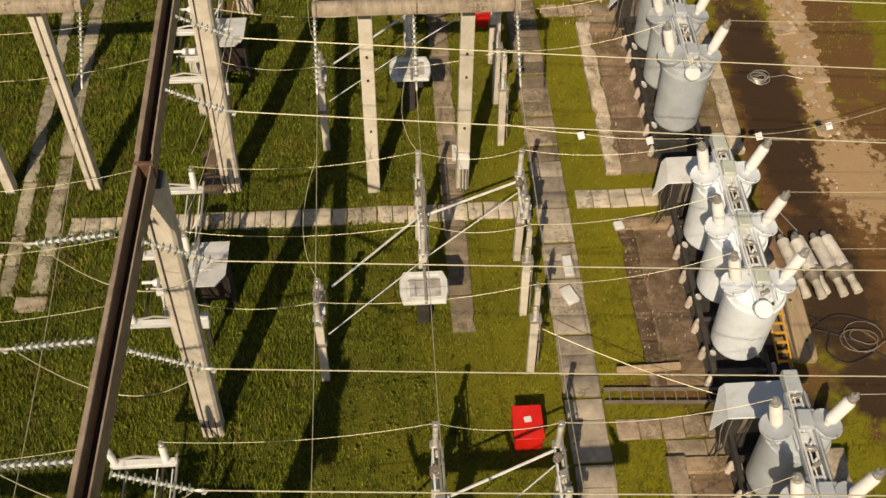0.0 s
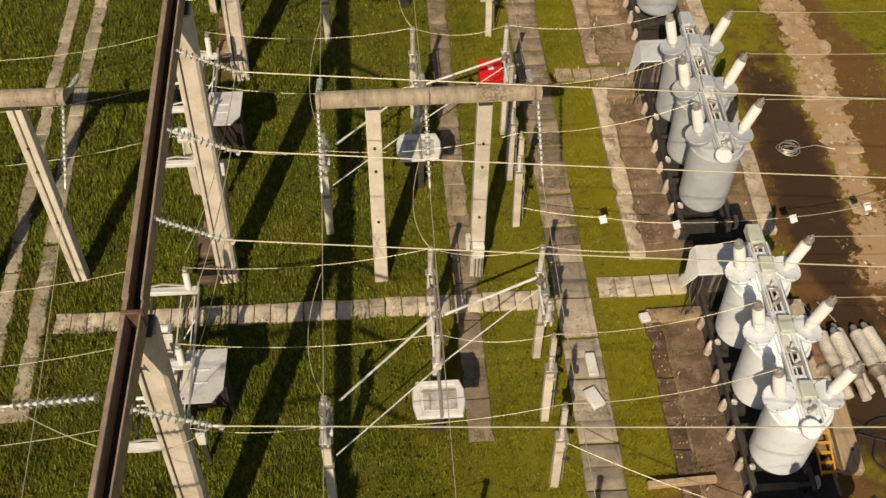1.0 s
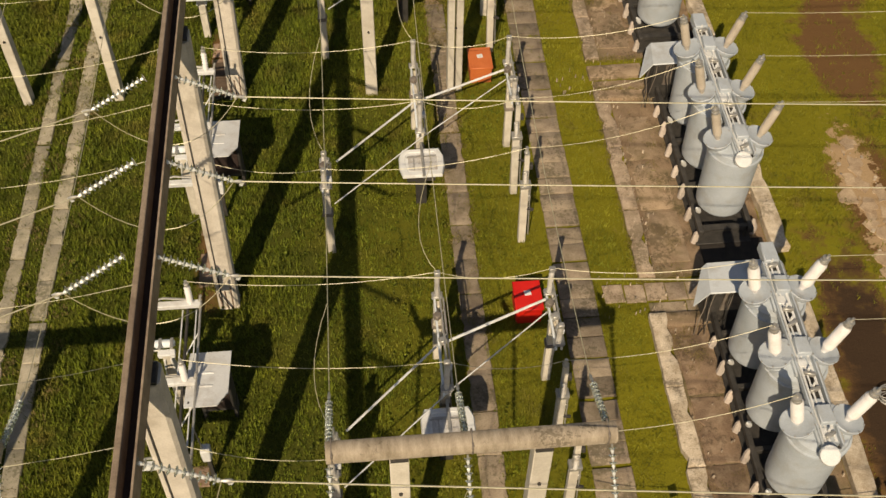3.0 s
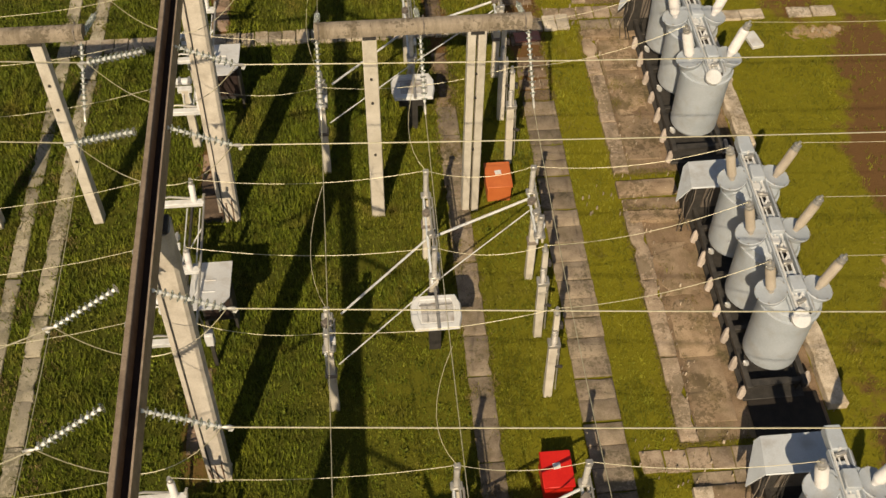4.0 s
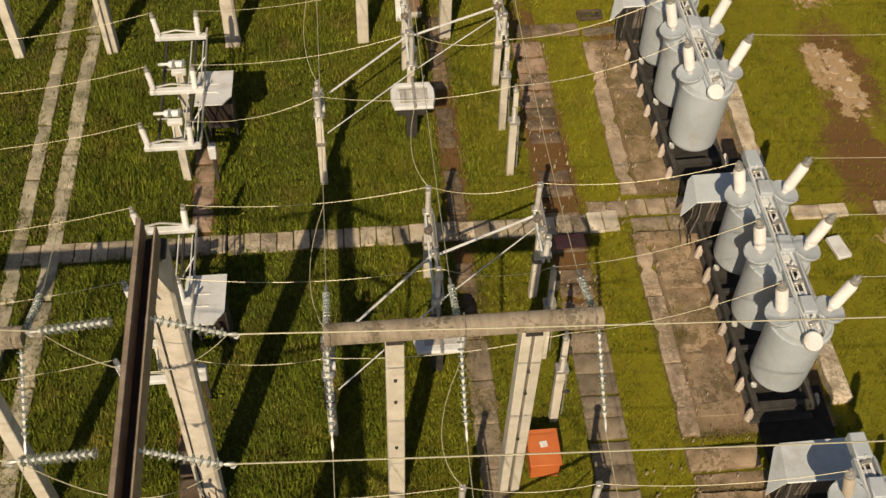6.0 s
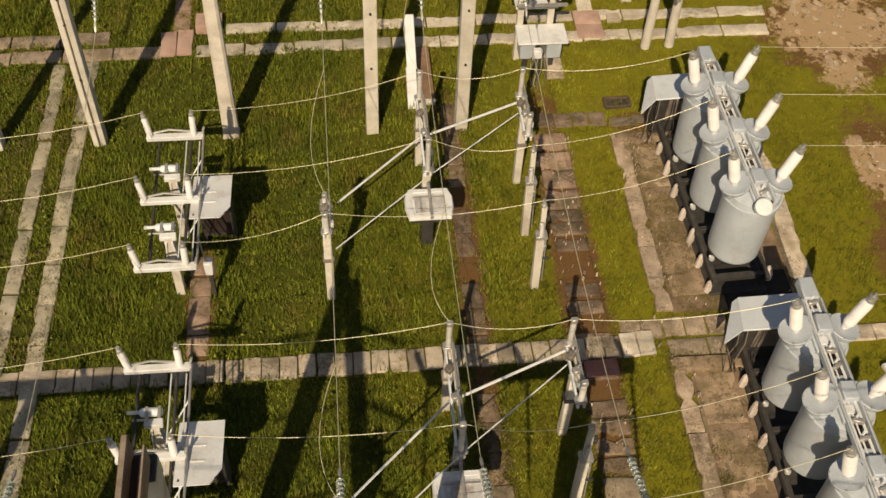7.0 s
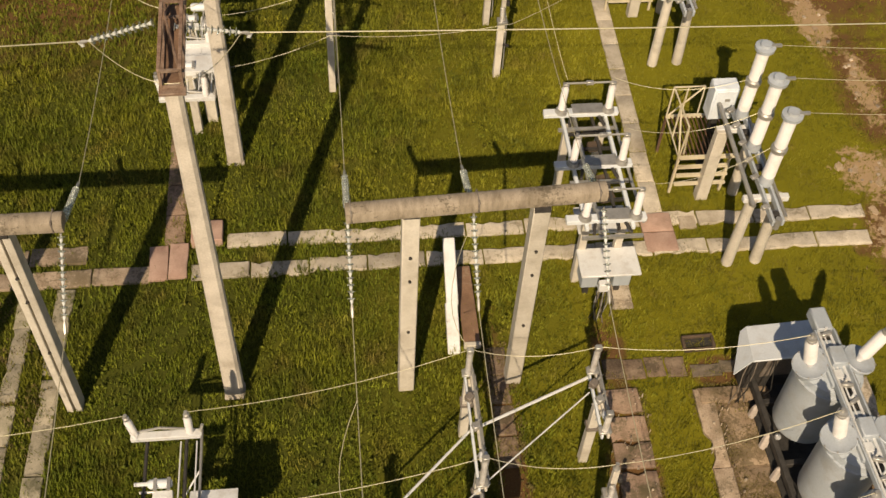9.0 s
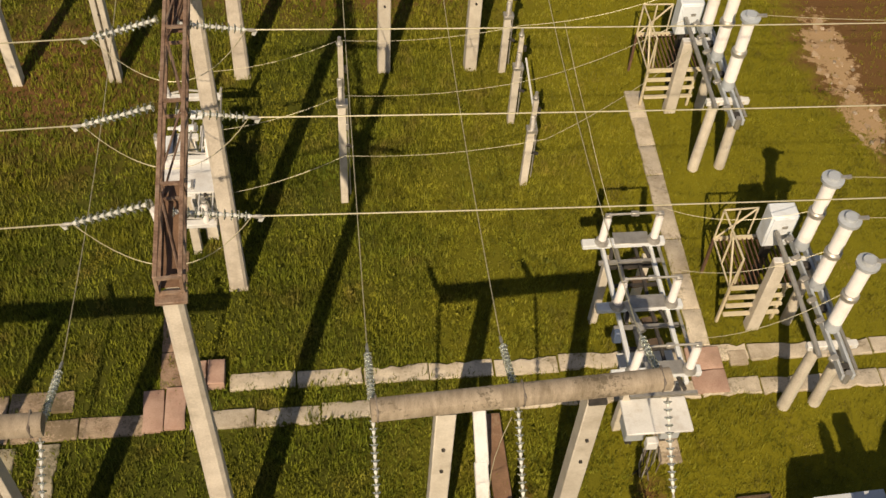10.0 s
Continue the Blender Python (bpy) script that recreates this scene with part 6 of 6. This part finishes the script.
# ---- rubble on the track and the grass ----
def rubble():
    rnd = random.Random(11)
    bm = bmesh.new()
    for (cx, cy), (rx, ry), s in SAND:
        for k in range(int(14 * rx * ry * s) + 4):
            a, r = rnd.uniform(0, 6.28), math.sqrt(rnd.random())
            x, y = cx + rx * r * math.cos(a), cy + ry * r * math.sin(a)
            w = rnd.uniform(0.03, 0.10)
            box(bm, (x, y, w * 0.15), (w, w * rnd.uniform(0.6, 1.3), w * 0.5), (rnd.uniform(-15, 15), rnd.uniform(-15, 15), rnd.uniform(0, 90)), taper=rnd.uniform(0.5, 0.85))
    # crumbled edges and grit on the breaker beds and the old end of the walkway
    spots = [(5.15, 5.6, a, b, 70) for a, b in PADS] + [(5.6, 6.3, a, b, 14) for a, b in PADS] + [(3.4, 4.25, 15.5, 23.2, 110), (7.75, 8.35, -5.0, 23.0, 90), (4.3, 6.6, 17.3, 18.3, 40), (4.3, 6.6, 5.1, 6.2, 40), (4.3, 6.6, 11.5, 12.6, 40)]
    for x0, x1, y0, y1, n in spots:
        for k in range(n):
            x, y, w = rnd.uniform(x0, x1), rnd.uniform(y0, y1), rnd.uniform(0.010, 0.026) * rnd.choice((0.7, 1.0, 1.5))
            box(bm, (x, y, 0.06), (w, w * rnd.uniform(0.5, 1.4), 0.10), (0, 0, rnd.uniform(0, 90)), taper=rnd.uniform(0.5, 0.85))
    tagged(part("rubble", bm, M_STONE), "pale broken stone along the track and the breaker beds", "rubble", kind="stuff")


rubble()


def crust():
    """Flat broken pieces of pale hardened surface along the track."""
    rnd = random.Random(23)
    bm = bmesh.new()
    for (cx, cy), (rx, ry), s in SAND:
        if cy < 1:
            continue
        for k in range(int((60 if cy > 12 else 34) * rx * ry * s) + 3):
            a, r = rnd.uniform(0, 6.28), math.sqrt(rnd.random())
            x, y = cx + 1.1 * rx * r * math.cos(a), cy + 1.05 * ry * r * math.sin(a)
            w = rnd.choice((0.03, 0.05, 0.08, 0.12) if cy > 12 else (0.05, 0.09, 0.15, 0.22)) * rnd.uniform(0.7, 1.2)
            n, z = rnd.randint(8, 13), rnd.uniform(0.008, 0.022)
            ring = [(x + w * rnd.uniform(0.45, 1.15) * math.cos(6.283 * i / n), y + 1.3 * w * rnd.uniform(0.45, 1.15) * math.sin(6.283 * i / n)) for i in range(n)]
            low = [bm.verts.new((px, py, -0.01)) for px, py in ring]
            top = [bm.verts.new((x + (px - x) * 0.9, y + (py - y) * 0.9, z)) for px, py in ring]
            for i in range(n):
                bm.faces.new((low[i], low[(i + 1) % n], top[(i + 1) % n], top[i]))
            bm.faces.new(top)
    tagged(part("broken_crust", bm, M_CRUST), "flat broken pieces of pale crusted earth on the track", "rubble", kind="stuff")


crust()


def grass(count, seed, x0, x1, y0, y1, hmin, hmax, name, label, mat=M_GRASS, base=0.0, cover=None):
    """Leaning blades in tufts, thinned where earth is bare and left out on paving; cover grows clumps on the paving itself."""
    g = np.random.default_rng(seed)
    x, y = g.uniform(x0, x1, count), g.uniform(y0, y1, count)
    keep = np.ones(count, bool)
    for a, b, c, d in () if cover else ROWS_XY:
        inside = (x > a + 0.03) & (x < b - 0.03) & (y > c + 0.03) & (y < d - 0.03)
        near = np.minimum.reduce([x - a, b - x, y - c, d - y])
        clump = np.sin(5.1 * x + 3 * np.sin(2.3 * y)) * np.sin(4.3 * y + 2 * np.sin(3.1 * x))
        keep &= ~(inside & (g.random(count) > np.where(near < 0.07, 0.35, np.where(clump > 0.6, np.where(y > 10, 0.45, 0.22), 0.015))))
    for (cx, cy), (rx, ry), s in EARTH + SAND + DAMP_AND_SHADOW:
        d = np.sqrt(((x - cx) / rx) ** 2 + ((y - cy) / ry) ** 2) + g.normal(0, 0.16, count)
        keep &= ~((d < 1.05) & (g.random(count) < 0.97 * s))
    if cover:
        spread = np.array([noise.fractal(Vector((1.5 * p, 1.5 * q, seed)), 1.0, 2.0, 4) for p, q in zip(x, y)])
        keep &= spread + g.normal(0, 0.12, count) > cover
    # patchy growth
    wave = np.sin(x * 1.7 + 2 * np.sin(y * 0.9)) * np.sin(y * 1.3 + 1.5 * np.sin(x * 0.8))
    keep &= g.random(count) < 0.80 + 0.2 * wave
    x, y, wave = x[keep], y[keep], wave[keep]
    n, per = len(x), 6
    lush = np.clip((3.5 - x) / 6.0 + np.clip((y - 8.0) / 14.0, 0.0, 0.55), 0.0, 1.0)
    h = g.uniform(hmin, hmax, n) * (0.55 + 0.45 * lush) * (0.9 + 0.3 * wave)
    bx = np.repeat(x, per) + g.normal(0, 0.04, n * per)
    by = np.repeat(y, per) + g.normal(0, 0.04, n * per)
    bh = np.repeat(h, per) * g.uniform(0.6, 1.15, n * per)
    ang = g.uniform(0, 2 * math.pi, n * per)
    lean = g.uniform(0.15, 0.85, n * per) * bh
    w = g.uniform(0.005, 0.0115, n * per) * (0.8 + 0.7 * np.repeat(lush, per))
    ca, sa = np.cos(ang), np.sin(ang)
    v = np.empty((n * per, 3, 3))
    v[:, 0] = np.stack([bx - w * sa, by + w * ca, np.full_like(bx, base)], -1)
    v[:, 1] = np.stack([bx + w * sa, by - w * ca, np.full_like(bx, base)], -1)
    v[:, 2] = np.stack([bx + lean * ca, by + lean * sa, bh + base], -1)
    me = bpy.data.meshes.new(name)
    m = n * per
    me.vertices.add(3 * m)
    me.vertices.foreach_set("co", v.ravel())
    me.loops.add(3 * m)
    me.loops.foreach_set("vertex_index", np.arange(3 * m, dtype=np.int32))
    me.polygons.add(m)
    me.polygons.foreach_set("loop_start", np.arange(0, 3 * m, 3, dtype=np.int32))
    me.update(calc_edges=True)
    me.materials.append(mat)
    tagged(new(name, me), label, "grass", kind="stuff")


grass(340000, 5, -13.0, 14.5, -11.0, 42.0, 0.08, 0.17, "grass", "rough meadow grass, lush green and yellowing in patches")
for k, (a, b) in enumerate(PADS):
    # dry growth over the earth of each bed, thickest on the far ones
    grass(int(1500 * (b - a)), 80 + k, 5.1, 6.45, a - 0.1, b + 0.1, 0.03, 0.08, "bed_grass", "sparse dry olive-brown grass and moss on a breaker bed", M_DRY, 0.035, (0.5, 0.45, 0.3, 0.0, 0.0, -0.02)[k])
grass(12000, 90, 3.42, 4.2, 14.5, 23.6, 0.03, 0.09, "path_grass", "dry brown grass growing over the sunken walkway slabs", M_DRY, 0.03, 0.02)
grass(9000, 91, 1.40, 1.97, 5.0, 24.3, 0.03, 0.09, "path_grass", "dry brown grass growing over the sunken trench covers", M_DRY, 0.03, 0.05)
grass(9000, 92, -7.7, -6.2, -2.5, 26.0, 0.04, 0.10, "trench_grass", "dry grass creeping over the edges of the trench slabs", M_DRY, 0.02, 0.12)


def weeds(count, seed, x0, x1, y0, y1):
    """Low broad-leaved plants between the grass: rosettes of small folded leaves."""
    g = np.random.default_rng(seed)
    x, y = g.uniform(x0, x1, count), g.uniform(y0, y1, count)
    keep = np.sin(1.1 * x + 1.7 * np.sin(0.8 * y)) * np.sin(0.9 * y + np.sin(1.3 * x)) + g.normal(0, 0.45, count) > 0.05
    for a, b, c, d in ROWS_XY:
        keep &= ~((x > a) & (x < b) & (y > c) & (y < d))
    for (cx, cy), (rx, ry), s in EARTH + SAND + DAMP_AND_SHADOW:
        keep &= ((x - cx) / rx) ** 2 + ((y - cy) / ry) ** 2 > 1.1
    keep &= g.random(count) < np.clip((3.2 - x) / 4.0, 0.0, 1.0)
    x, y = x[keep], y[keep]
    per = 7
    n = len(x) * per
    size = np.repeat(g.uniform(0.025, 0.065, len(x)), per) * g.uniform(0.6, 1.1, n)
    a = g.uniform(0, 2 * math.pi, n)
    ca, sa = np.cos(a), np.sin(a)
    z0 = np.repeat(g.uniform(0.04, 0.13, len(x)), per)
    bx, by = np.repeat(x, per), np.repeat(y, per)
    wide = size * 0.36
    v = np.empty((n, 4, 3))
    v[:, 0] = np.stack([bx, by, z0 * 0.6], -1)
    v[:, 1] = np.stack([bx + 0.55 * size * ca - wide * sa, by + 0.55 * size * sa + wide * ca, z0 + 0.035], -1)
    v[:, 2] = np.stack([bx + size * ca, by + size * sa, z0 + g.uniform(-0.02, 0.03, n)], -1)
    v[:, 3] = np.stack([bx + 0.55 * size * ca + wide * sa, by + 0.55 * size * sa - wide * ca, z0 + 0.035], -1)
    me = bpy.data.meshes.new("weeds")
    me.vertices.add(4 * n)
    me.vertices.foreach_set("co", v.ravel())
    me.loops.add(4 * n)
    me.loops.foreach_set("vertex_index", np.arange(4 * n, dtype=np.int32))
    me.polygons.add(n)
    me.polygons.foreach_set("loop_start", np.arange(0, 4 * n, 4, dtype=np.int32))
    me.update(calc_edges=True)
    me.materials.append(M_GRASS)
    tagged(new("weeds", me), "low broad-leaved green weeds among the grass", "weeds", kind="stuff")


weeds(20000, 9, -13.0, 14.0, -11.0, 42.0)
